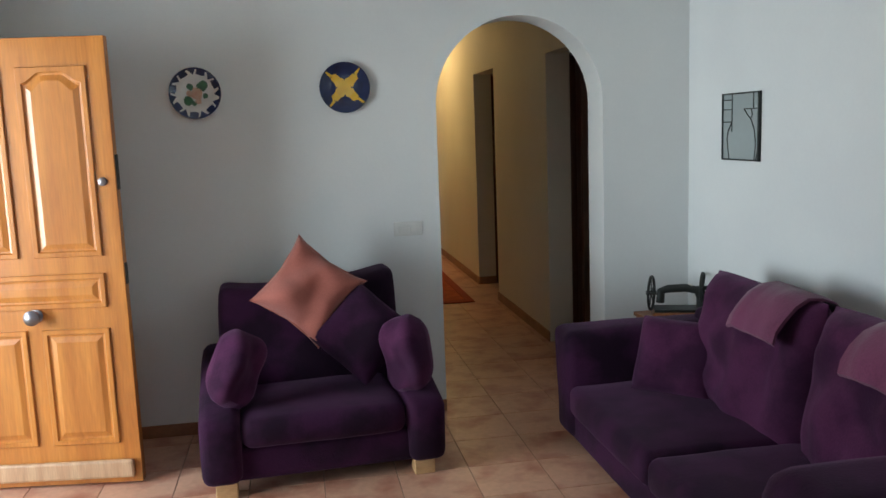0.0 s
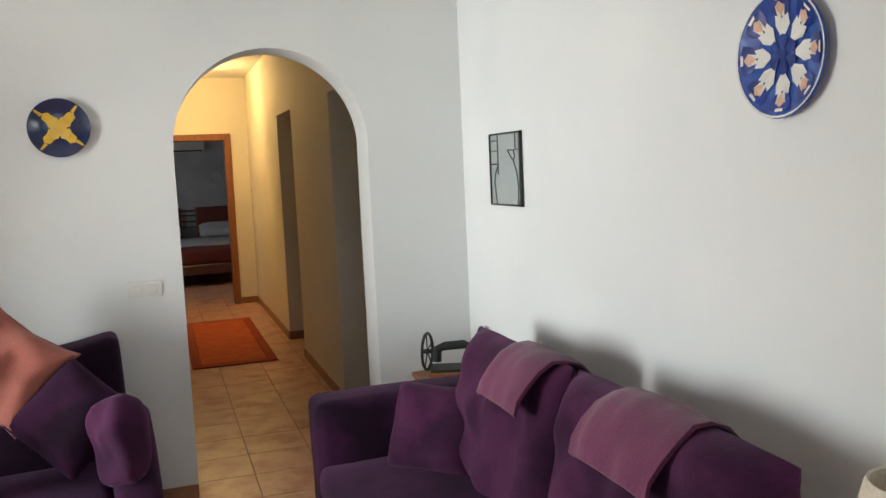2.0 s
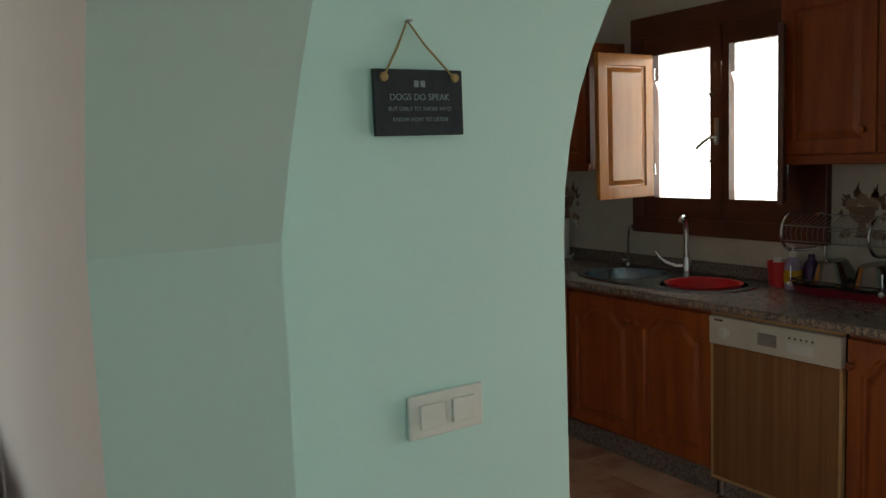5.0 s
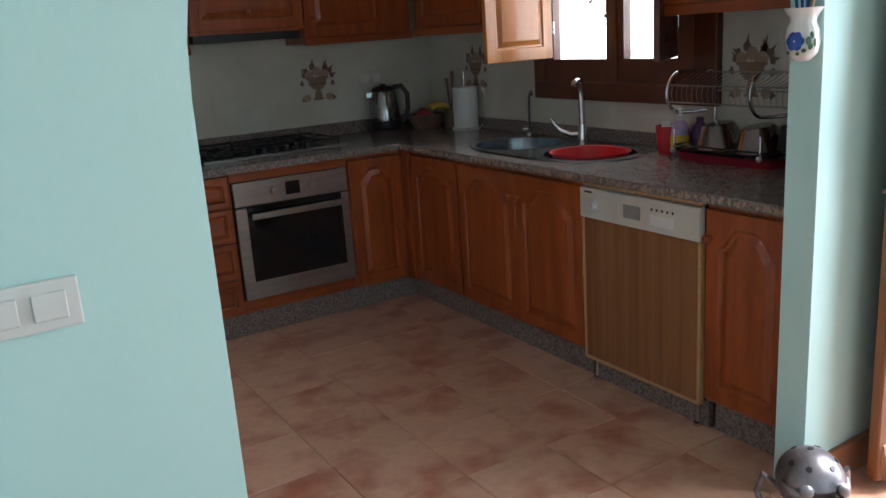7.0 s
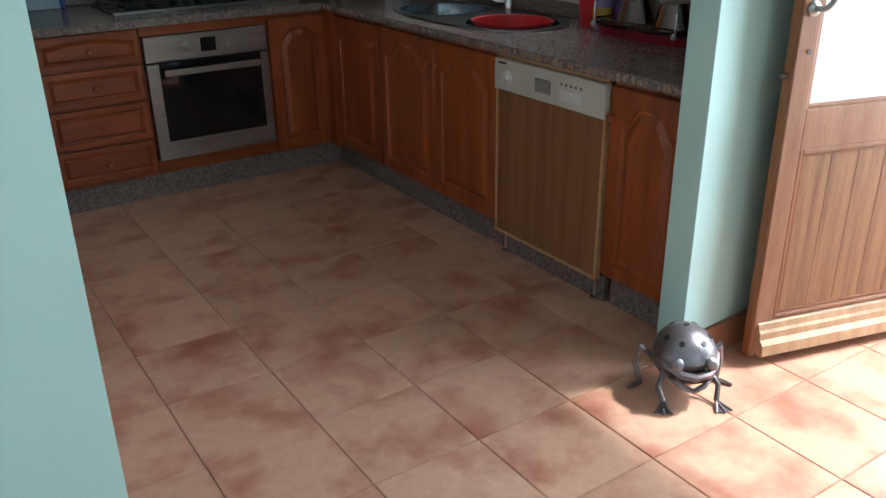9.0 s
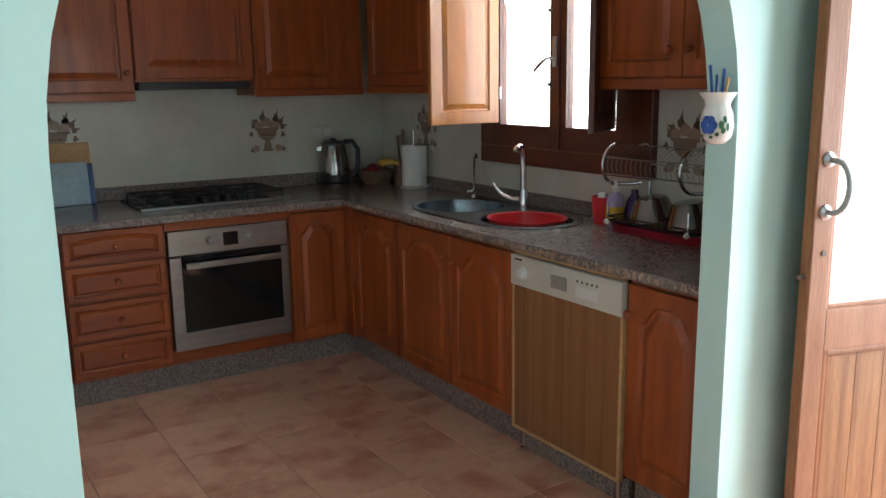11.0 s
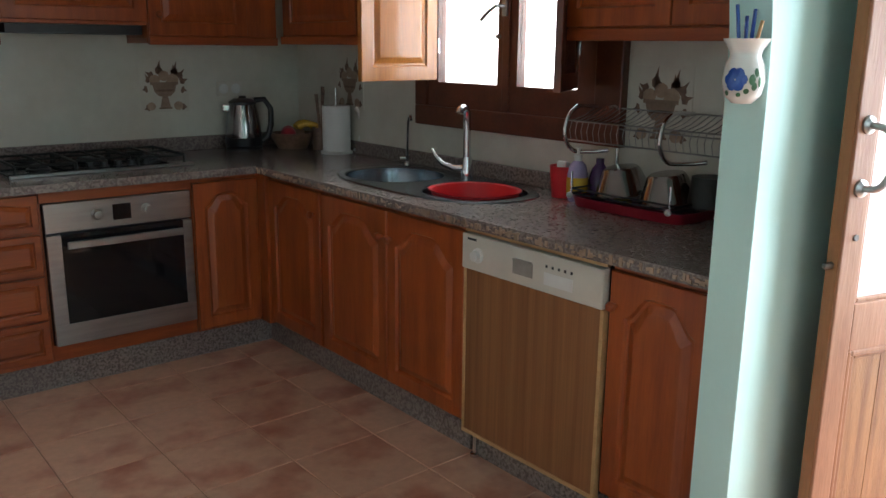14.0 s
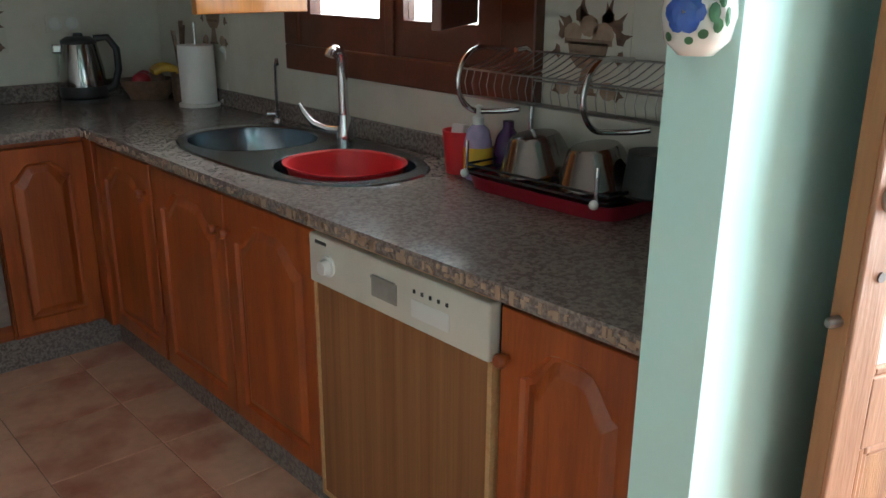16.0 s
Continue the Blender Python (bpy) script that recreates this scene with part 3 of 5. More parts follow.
def kitchen_window():
    win = tagged(new("window_1"), "dark red wooden casement window with two panes", "window", kind="structure")
    x = KX - 0.035
    for a, b in (((x, W0 - 0.04, 1.10), (x + 0.09, W1 + 0.03, 1.19)), ((x, W0 - 0.04, 2.19), (x + 0.09, W1 + 0.03, 2.30)), ((x, W0 - 0.04, 1.19), (x + 0.09, W0 + 0.09, 2.19)), ((x, W1 - 0.06, 1.19), (x + 0.09, W1 + 0.03, 2.19))):
        part("window_frame", boxes((a, b), bevel=0.006), DARKWOOD, win)
    for y0, y1, g0, g1 in ((W0 + 0.09, 3.372, 2.985, 3.315), (3.378, W1 - 0.06, 3.435, 3.83)):
        sash = part("sash", boxes(((x + 0.012, y0, 1.19), (x + 0.06, y1, 1.30)), ((x + 0.012, y0, 2.085), (x + 0.06, y1, 2.19)), ((x + 0.012, y0, 1.30), (x + 0.06, g0, 2.085)), ((x + 0.012, g1, 1.30), (x + 0.06, y1, 2.085))), DARKWOOD, win)
        pane = part("pane", boxes(((x + 0.032, g0, 1.30), (x + 0.036, g1, 2.085))), GLASS, sash)
        pane.visible_shadow = False
    part("astragal", boxes(((x, 3.355, 1.19), (x + 0.011, 3.395, 2.19)), bevel=0.004), DARKWOOD, win)
    hd = part("window_handle", boxes(((x - 0.012, 3.365, 1.58), (x, 3.392, 1.72)), bevel=0.004), STEEL, win, "pale metal lever handle")
    part("lever", tube([(x - 0.01, 3.38, 1.62), (x - 0.05, 3.385, 1.62), (x - 0.055, 3.42, 1.60), (x - 0.055, 3.47, 1.565)], 0.008, 10), STEEL, hd, "", True)
    for z in (1.84, 1.50):
        part("latch", lathe([(0.009, 0), (0.009, 0.02), (0, 0.022)], 12, Matrix.Translation((x, 3.41, z)) @ pose(0, 0, 0, 0, -90)), STEEL, win, "", True)
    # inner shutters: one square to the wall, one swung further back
    # the second shutter's dark wood colour stands in for its shaded side
    for x0, y0, x1, y1, mat, lab in ((5.97, 3.80, 5.55, 3.785, PINE, "light pine inner shutter, open"), (5.965, 2.95, 5.65, 2.745, DARKWOOD, "wooden inner shutter, shaded side painted dark, open")):
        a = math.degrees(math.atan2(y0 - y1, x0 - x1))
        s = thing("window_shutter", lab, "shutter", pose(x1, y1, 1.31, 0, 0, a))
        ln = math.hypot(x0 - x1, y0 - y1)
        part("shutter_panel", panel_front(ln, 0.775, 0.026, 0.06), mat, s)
        for z in (0.12, 0.64):
            part("hinge", lathe([(0.007, 0), (0.007, 0.06), (0, 0.06)], 10, Matrix.Translation((ln + 0.004, 0.0, z))), CHROME, s, "", True)


kitchen_window()


# ---- kitchen units ----
CT, PL = 0.90, 0.125          # worktop height, plinth height
FX, FY = 5.382, 4.42          # unit fronts: window run, hob run


def base_unit(label, m, w, fronts, depth=0.56):
    """A base unit; fronts are (x, z, width, height, hump, knob side) in its own frame, which faces -y."""
    u = thing("base_cabinet", label, "cabinet", m, "kitchen base units")
    part("body", boxes(((0, 0.021, PL), (w, depth, 0.862)), bevel=0.001), HONEY, u)
    for x, z, fw, fh, hump, knob in fronts:
        f = part("drawer" if fh < 0.3 else "cabinet_door", panel_front(fw, fh, 0.02, 0.026 if fh < 0.3 else 0.055, hump, at=(x, 0, z), k=0.55 if fh < 0.3 else 1.0), HONEY_H if fh < 0.3 else HONEY, u)
        if knob is not None:
            part("knob", knob_mesh(x + knob[0], z + knob[1], 0.015), HONEY, f, "turned wooden knob", True)
    return u


def right_pose(y):
    return pose(FX, y, 0, 0, 0, -90)


# hob run, left to right
base_unit("honey-wood base cabinet with a plain door", pose(3.42, FY, 0), 0.50, [(0.003, PL + 0.01, 0.42, 0.715, 0.05, (0.39, 0.64))])
base_unit("honey-wood unit with four panelled drawers and knobs", pose(3.925, FY, 0), 0.468,
          [(0.005, 0.148, 0.458, 0.168, 0, (0.229, 0.085)), (0.005, 0.328, 0.458, 0.18, 0, (0.229, 0.09)), (0.005, 0.520, 0.458, 0.168, 0, (0.229, 0.085)), (0.005, 0.700, 0.458, 0.155, 0.018, (0.229, 0.075))])
oven_box = thing("base_cabinet", "honey-wood oven housing below the hob", "cabinet", pose(4.396, FY, 0), "kitchen base units")
part("body", boxes(((0, 0.03, PL), (0.645, 0.56, 0.196)), ((0, 0.012, 0.815), (0.645, 0.56, 0.862)), ((0, 0.03, 0.196), (0.008, 0.56, 0.815)), ((0.637, 0.03, 0.196), (0.645, 0.56, 0.815)), bevel=0.001), HONEY_H, oven_box)
base_unit("honey-wood corner base cabinet with an arched panel", pose(5.043, FY, 0), 0.34, [(0.004, PL + 0.015, 0.32, 0.70, 0.06, None)])
post = thing("base_cabinet", "honey-wood corner post between the base cabinets", "cabinet", pose(FX, FY, 0), "kitchen base units")
part("post", boxes(((-0.014, -0.075, PL), (0.035, 0.03, 0.862)), bevel=0.002), HONEY, post)
# window run
base_unit("honey-wood corner base cabinet with an arched panel", right_pose(4.405), 0.533, [(0.065, PL + 0.015, 0.46, 0.70, 0.065, (0.42, 0.60))], 0.085)
sinkunit = base_unit("honey-wood sink cabinet with two arched doors", right_pose(3.868), 0.955, [(0.004, PL + 0.015, 0.484, 0.70, 0.075, (0.455, 0.595)), (0.492, PL + 0.015, 0.458, 0.70, 0.075, (0.030, 0.595))], 0.085)
base_unit("honey-wood base cabinet with an arched door", right_pose(2.278), 0.365, [(0.006, PL + 0.015, 0.345, 0.70, 0.075, (0.022, 0.60))], 0.6)
plinth = thing("plinth", "speckled granite plinth along the base cabinets", "plinth")
part("plinth_board", boxes(((3.42, FY + 0.045, 0), (FX + 0.075, FY + 0.065, PL))), GRANITE, plinth)
part("plinth_board", boxes(((FX + 0.055, 2.925, 0), (FX + 0.075, FY + 0.045, PL))), GRANITE, plinth)
part("plinth_board", boxes(((FX + 0.055, 1.912, 0), (FX + 0.075, 2.262, PL))), GRANITE, plinth)
part("plinth_board", boxes(((FX + 0.045, 2.285, 0.0), (FX + 0.065, 2.905, 0.105))), GRANITE, plinth)


def oven():
    o = thing("oven", "built-in stainless steel oven with dark glass door", "oven", pose(4.407, FY, 0.199) @ Matrix.Diagonal((0.966, 1, 0.970, 1)))
    w = 0.645
    part("body", boxes(((0.002, 0.02, 0.002), (w - 0.002, 0.5, 0.63))), BLACK, o)
    cp = part("control_panel", boxes(((0, -0.004, 0.505), (w, 0.02, 0.632)), bevel=0.003), STEEL, o)
    part("display", boxes(((0.285, -0.007, 0.535), (0.365, -0.003, 0.605))), BLACKGLASS, cp)
    for x in (0.215, 0.435):
        part("dial", lathe([(0.024, 0), (0.024, 0.008), (0.018, 0.012), (0.017, 0.03), (0, 0.032)], 22, Matrix.Translation((x, -0.004, 0.57)) @ pose(0, 0, 0, 90)), STEEL, cp, "", True)
    dr = part("oven_door", boxes(((0, -0.006, 0), (w, 0.018, 0.095)), ((0, -0.006, 0.095), (0.06, 0.018, 0.495)), ((w - 0.042, -0.006, 0.095), (w, 0.018, 0.495)), bevel=0.002), STEEL, o)
    part("door_glass", boxes(((0.06, -0.004, 0.095), (w - 0.042, 0.014, 0.495))), BLACKGLASS, dr)
    part("handle", boxes(((0.075, -0.045, 0.435), (w - 0.055, -0.03, 0.468)), ((0.09, -0.03, 0.445), (0.11, -0.004, 0.458)), ((w - 0.09, -0.03, 0.445), (w - 0.07, -0.004, 0.458)), bevel=0.004), STEEL, dr, "long brushed steel bar handle")


oven()


def dishwasher():
    d = thing("dishwasher", "dishwasher with cream control panel and wood-look front", "dishwasher", right_pose(2.908) @ Matrix.Diagonal((0.986, 1, 1, 1)))
    w = 0.63
    part("body", boxes(((0.006, 0.02, 0.112), (w - 0.006, 0.56, 0.855))), BLACK, d)
    part("front_panel", boxes(((0.012, -0.004, 0.118), (w - 0.012, 0.018, 0.715)), bevel=0.002), LAMINATE, d, "brown wood-look laminate front")
    for x in (0.0, w - 0.012):
        part("edge_trim", boxes(((x, -0.006, 0.112), (x + 0.012, 0.018, 0.715))), LIGHTWOOD, d)
    part("edge_trim", boxes(((0, -0.006, 0.105), (w, 0.018, 0.117))), LIGHTWOOD, d)
    c = part("control_panel", boxes(((0, -0.016, 0.718), (w, 0.018, 0.842)), bevel=0.005), CREAMPL, d)
    part("top_strip", boxes(((0.0, 0.0, 0.845), (w, 0.018, 0.862))), LIGHTWOOD, d)
    part("dial", lathe([(0.026, 0), (0.026, 0.006), (0.019, 0.008), (0.017, 0.024), (0, 0.025)], 22, Matrix.Translation((0.085, -0.016, 0.775)) @ pose(0, 0, 0, 90)), WHITEPL, c, "white dial", True)
    part("recess_handle", boxes(((0.255, -0.018, 0.752), (0.345, -0.0155, 0.800)), ((0.26, -0.024, 0.797), (0.34, -0.016, 0.803))), material("grey_recess", (0.30, 0.28, 0.25), 0.5), c)
    for i in range(5):
        part("button", boxes(((0.402 + 0.026 * i, -0.019, 0.800), (0.408 + 0.026 * i, -0.0155, 0.808))), BLACK, c)
    part("programme_chart", boxes(((0.395, -0.0175, 0.745), (0.515, -0.0155, 0.785))), WHITEPL, c, "small white programme chart")
    part("maker_mark", boxes(((0.03, -0.0175, 0.822), (0.075, -0.0155, 0.830))), BLACK, c)
    for x in (0.03, w - 0.04):
        part("foot", lathe([(0.018, 0), (0.018, 0.012), (0.009, 0.016), (0.009, 0.112)], 14, Matrix.Translation((x, 0.036, 0))), CHROME, d, "", True)


dishwasher()

top = thing("worktop", "speckled brown granite worktop with a rough front edge", "worktop")


WORKTOP = (((3.42, FY - 0.035, 0.866), (FX - 0.035, KY, CT)), ((FX - 0.035, 4.05, 0.866), (KX, KY, CT)), ((FX - 0.035, 1.912, 0.866), (KX, 2.965, CT)),
           ((FX - 0.035, 2.965, 0.866), (5.435, 4.05, CT)), ((5.98, 2.965, 0.866), (KX, 4.05, CT)))


for a, b in WORKTOP:
    part("worktop_slab", boxes((a, b)), GRANITE, top)


def sink_surround():
    """The worktop's surface round the oval sink cut-out."""
    bm = bmesh.new()
    edges = []
    for pts in ([(5.425, 2.955), (5.99, 2.955), (5.99, 4.06), (5.425, 4.06)], [(5.705 + 0.255 * math.copysign(abs(math.cos(a)) ** 0.85, math.cos(a)), 3.505 + 0.525 * math.copysign(abs(math.sin(a)) ** 0.75, math.sin(a))) for a in [2 * math.pi * i / 64 for i in range(64)]]):
        vs = [bm.verts.new((x, y, CT - 0.0006)) for x, y in pts]
        edges += [bm.edges.new((vs[k], vs[(k + 1) % len(vs)])) for k in range(len(vs))]
    bmesh.ops.triangle_fill(bm, edges=edges, use_beauty=True)
    inner = [f for f in bm.faces if ((f.calc_center_median().x - 5.705) / 0.25) ** 2 + ((f.calc_center_median().y - 3.505) / 0.515) ** 2 < 0.9]
    bmesh.ops.delete(bm, geom=inner, context="FACES")
    return bm


part("sink_surround", sink_surround(), GRANITE, top)
random.seed(4)
bm = bmesh.new()
for i in range(260):
    y = 1.915 + (FY - 0.045 - 1.915) * random.random()
    s = 0.003 + 0.004 * random.random()
    box(bm, (FX - 0.0385, y, 0.868 + 0.022 * random.random()), (FX - 0.0345, y + s * 2, 0.872 + 0.024 * random.random()))
part("chipped_edge", bm, TANG, top, "light stone chips along the edge")["kind"] = "stuff"
part("upstand", boxes(((3.42, KY - 0.02, CT), (KX - 0.02, KY, 0.975)), ((KX - 0.02, 1.934, CT), (KX, KY, 0.965)), bevel=0.003), GRANITE, top, "low granite upstand")


def oval(cx, cy, rx, ry, z, n=40, p=2.3):
    return [Vector((cx + rx * math.copysign(abs(math.cos(2 * math.pi * i / n)) ** (2 / p), math.cos(2 * math.pi * i / n)), cy + ry * math.copysign(abs(math.sin(2 * math.pi * i / n)) ** (2 / p), math.sin(2 * math.pi * i / n)), z)) for i in range(n)]


def bridge(loops, bm=None, close=True):
    bm = bm or bmesh.new()
    vs = [[bm.verts.new(p) for p in loop] for loop in loops]
    for a, b in zip(vs, vs[1:]):
        for i in range(len(a)):
            j = (i + 1) % len(a)
            bm.faces.new((a[i], a[j], b[j], b[i]))
    if close:
        bm.faces.new(vs[-1])
    return bm


def bowl(cx, cy, rx, ry, depth=0.15):
    return bridge([oval(cx, cy, rx + 0.006, ry + 0.006, CT + 0.007), oval(cx, cy, rx, ry, CT + 0.003), oval(cx, cy, rx * 0.97, ry * 0.97, CT - depth * 0.75), oval(cx, cy, rx * 0.8, ry * 0.8, CT - depth), oval(cx, cy, 0.03, 0.03, CT - depth - 0.004)])


BOWL_A, BOWL_B = (5.71, 3.77, 0.205, 0.215), (5.705, 3.23, 0.195, 0.205)
sink = thing("sink", "oval stainless steel sink with two bowls", "sink")
part("bowl", bowl(*BOWL_A), SINKSTEEL, sink, "", True)
part("bowl", bowl(*BOWL_B), SINKSTEEL, sink, "", True)


def sink_deck():
    """The plate between the outer rim and the two bowls."""
    bm = bmesh.new()
    n = 64
    pts = []
    for i in range(n):
        a = 2 * math.pi * i / n
        pts.append((5.705 + 0.262 * math.copysign(abs(math.cos(a)) ** 0.85, math.cos(a)), 3.505 + 0.535 * math.copysign(abs(math.sin(a)) ** 0.75, math.sin(a))))
    edges = []
    def loop(points, z):
        vs = [bm.verts.new((x, y, z)) for x, y in points]
        return [bm.edges.new((vs[k], vs[(k + 1) % len(vs)])) for k in range(len(vs))]
    edges += loop(pts, CT + 0.006)
    for cx, cy, rx, ry in (BOWL_A, BOWL_B):
        edges += loop([(p.x, p.y) for p in oval(cx, cy, rx + 0.006, ry + 0.006, 0)], CT + 0.006)
    bmesh.ops.triangle_fill(bm, edges=edges, use_beauty=True)
    inner = []
    for f in bm.faces:
        c = f.calc_center_median()
        for cx, cy, rx, ry in (BOWL_A, BOWL_B):
            if abs((c.x - cx) / rx) ** 2.3 + abs((c.y - cy) / ry) ** 2.3 < 0.98:
                inner.append(f)
                break
    bmesh.ops.delete(bm, geom=inner, context="FACES")
    outer = [Vector((x, y, CT + 0.006)) for x, y in pts]
    low = [Vector((5.705 + (x - 5.705) * 1.02, 3.505 + (y - 3.505) * 1.01, CT + 0.0005)) for x, y in pts]
    bridge([outer, low], bm, False)
    return bm


part("deck", sink_deck(), SINKSTEEL, sink)
basin = thing("washing_up_bowl", "red plastic washing-up bowl sitting in the sink", "bowl")
cx, cy = 5.705, 3.23
part("bowl", bridge([oval(cx, cy, 0.13, 0.145, CT - 0.10), oval(cx, cy, 0.160, 0.175, CT + 0.004), oval(cx, cy, 0.170, 0.185, CT + 0.010), oval(cx, cy, 0.170, 0.185, CT + 0.014), oval(cx, cy, 0.157, 0.172, CT + 0.010), oval(cx, cy, 0.125, 0.14, CT - 0.09)]), RED, basin, "", True)

tap = thing("mixer_tap", "chrome kitchen mixer tap with upright spout", "tap", pose(5.905, 3.51, CT + 0.006))
part("base", lathe([(0.027, 0), (0.027, 0.03), (0.023, 0.05), (0.02, 0.09), (0.0, 0.09)], 20), CHROME, tap, "", True)
part("spout", tube([(0, 0, 0.05), (-0.002, 0.0, 0.2), (-0.005, -0.002, 0.28), (-0.016, -0.004, 0.297), (-0.035, -0.006, 0.30), (-0.05, -0.008, 0.293), (-0.056, -0.009, 0.28)], 0.0165, 14), CHROME, tap, "", True)
part("lever", tube([(0, 0.0, 0.04), (-0.03, 0.05, 0.038), (-0.055, 0.10, 0.055), (-0.065, 0.135, 0.085), (-0.07, 0.155, 0.115)], 0.017, 12, taper=0.45), CHROME, tap, "", True)
ftap = thing("filter_tap", "slim chrome filter tap with a hooked spout", "tap", pose(5.925, 3.965, CT + 0.006))
part("base", lathe([(0.017, 0), (0.017, 0.01), (0.009, 0.02), (0.012, 0.05), (0, 0.052)], 16), CHROME, ftap, "", True)
part("spout", tube([(0, 0, 0.04), (0, -0.003, 0.15), (-0.006, -0.015, 0.21), (-0.015, -0.035, 0.235), (-0.025, -0.055, 0.238), (-0.035, -0.075, 0.222)], 0.0065, 10), CHROME, ftap, "", True)
part("valve", tube([(0.0, 0.0, 0.035), (-0.03, 0.02, 0.035)], 0.008, 10), CHROME, ftap, "", True)


def hob():
    h = thing("gas_hob", "black gas hob with iron grates and a steel front strip", "hob", pose(4.335, 4.60, CT))
    w, d = 0.80, 0.47
    part("plate", boxes(((0, 0.012, 0.0), (w, d, 0.012)), bevel=0.004), BLACKGLASS, h, "black glass hob plate")
    part("front_trim", boxes(((0, -0.006, 0.0), (w, 0.0115, 0.014)), bevel=0.003), STEEL, h, "steel front strip")
    for i in range(5):
        part("knob", lathe([(0.022, 0), (0.022, 0.006), (0.017, 0.008), (0.015, 0.028), (0, 0.03)], 18, Matrix.Translation((0.34 + 0.062 * i, 0.055, 0.012))), BLACK, h, "", True)
    for x, y, r in ((0.15, 0.15, 0.042), (0.16, 0.36, 0.05), (0.42, 0.30, 0.06), (0.65, 0.17, 0.042), (0.65, 0.37, 0.045)):
        part("burner", lathe([(r * 1.2, 0), (r * 1.2, 0.006), (r, 0.01), (r, 0.02), (r * 0.8, 0.024), (0, 0.024)], 22, Matrix.Translation((x, y, 0.012))), BLACK, h, "", True)
    for x0, x1, y0 in ((0.03, 0.28, 0.04), (0.29, 0.54, 0.12), (0.55, 0.77, 0.04)):
        bm = bmesh.new()
        for y in (y0, (y0 + d) / 2, d - 0.03):
            tube([(x0, y, 0.045), (x1, y, 0.045)], 0.006, 6, bm)
        for x in (x0, (x0 + x1) / 2, x1):
            tube([(x, y0, 0.046), (x, d - 0.03, 0.046)], 0.006, 6, bm)
        for x in (x0, x1):
            for y in (y0, d - 0.03):
                tube([(x, y, 0.01), (x, y, 0.046)], 0.006, 6, bm)
        part("grate", bm, IRON, h, "", True)


hob()


def wall_unit(label, m, w, h, z0, doors, depth=0.32, pelmet=True):
    u = thing("wall_cabinet", label, "cabinet", m, "kitchen wall units")
    part("body", boxes(((0, 0.021, z0 + 0.03), (w, depth, z0 + h)), bevel=0.001), HONEY, u)
    if pelmet:
        part("pelmet", boxes(((0, 0.004, z0), (w, 0.035, z0 + 0.04)), ((0, 0.035, z0 + 0.006), (0.02, depth, z0 + 0.03)), ((w - 0.02, 0.035, z0 + 0.006), (w, depth, z0 + 0.03)), bevel=0.004), HONEY_H, u)
    for x, fw, knob in doors:
        f = part("cabinet_door", panel_front(fw, h - 0.05, 0.02, 0.058, 0, at=(x, 0, z0 + 0.045)), HONEY, u)
        if knob is not None:
            part("knob", knob_mesh(x + knob, z0 + 0.14, 0.015), HONEY, f, "turned wooden knob", True)
    return u


UY = 4.81
wall_unit("honey-wood wall cabinet over the worktop", pose(3.42, UY, 0), 0.985, 0.75, 1.445, [(0.0, 0.485, 0.04), (0.49, 0.49, 0.455)])
wall_unit("short honey-wood wall cabinet over the hob", pose(4.41, UY, 0), 0.63, 0.69, 1.51, [(0.003, 0.624, 0.312)], pelmet=False)
part("cooker_hood", boxes(((4.43, UY + 0.03, 1.497), (5.02, KY - 0.01, 1.538))), BLACK, thing("cooker_hood", "dark cooker hood tucked under the wall cabinet", "hood"))
wall_unit("honey-wood wall cabinet beside the corner", pose(5.045, UY, 0), 0.675, 0.75, 1.452, [(0.003, 0.50, 0.04)])
wall_unit("honey-wood corner wall cabinet next to the window", pose(5.722, UY - 0.01, 0, 0, 0, -90), 0.73, 0.72, 1.46, [(0.05, 0.66, None)])
wall_unit("honey-wood wall cabinet with two knobbed doors", pose(5.72, 2.815, 0, 0, 0, -90), 0.880, 0.72, 1.480, [(0.003, 0.433, 0.39), (0.441, 0.433, 0.04)], pelmet=True)


# ---- living room furniture ----
def turned(bm, m):
    bmesh.ops.transform(bm, matrix=m, verts=bm.verts)
    return bm


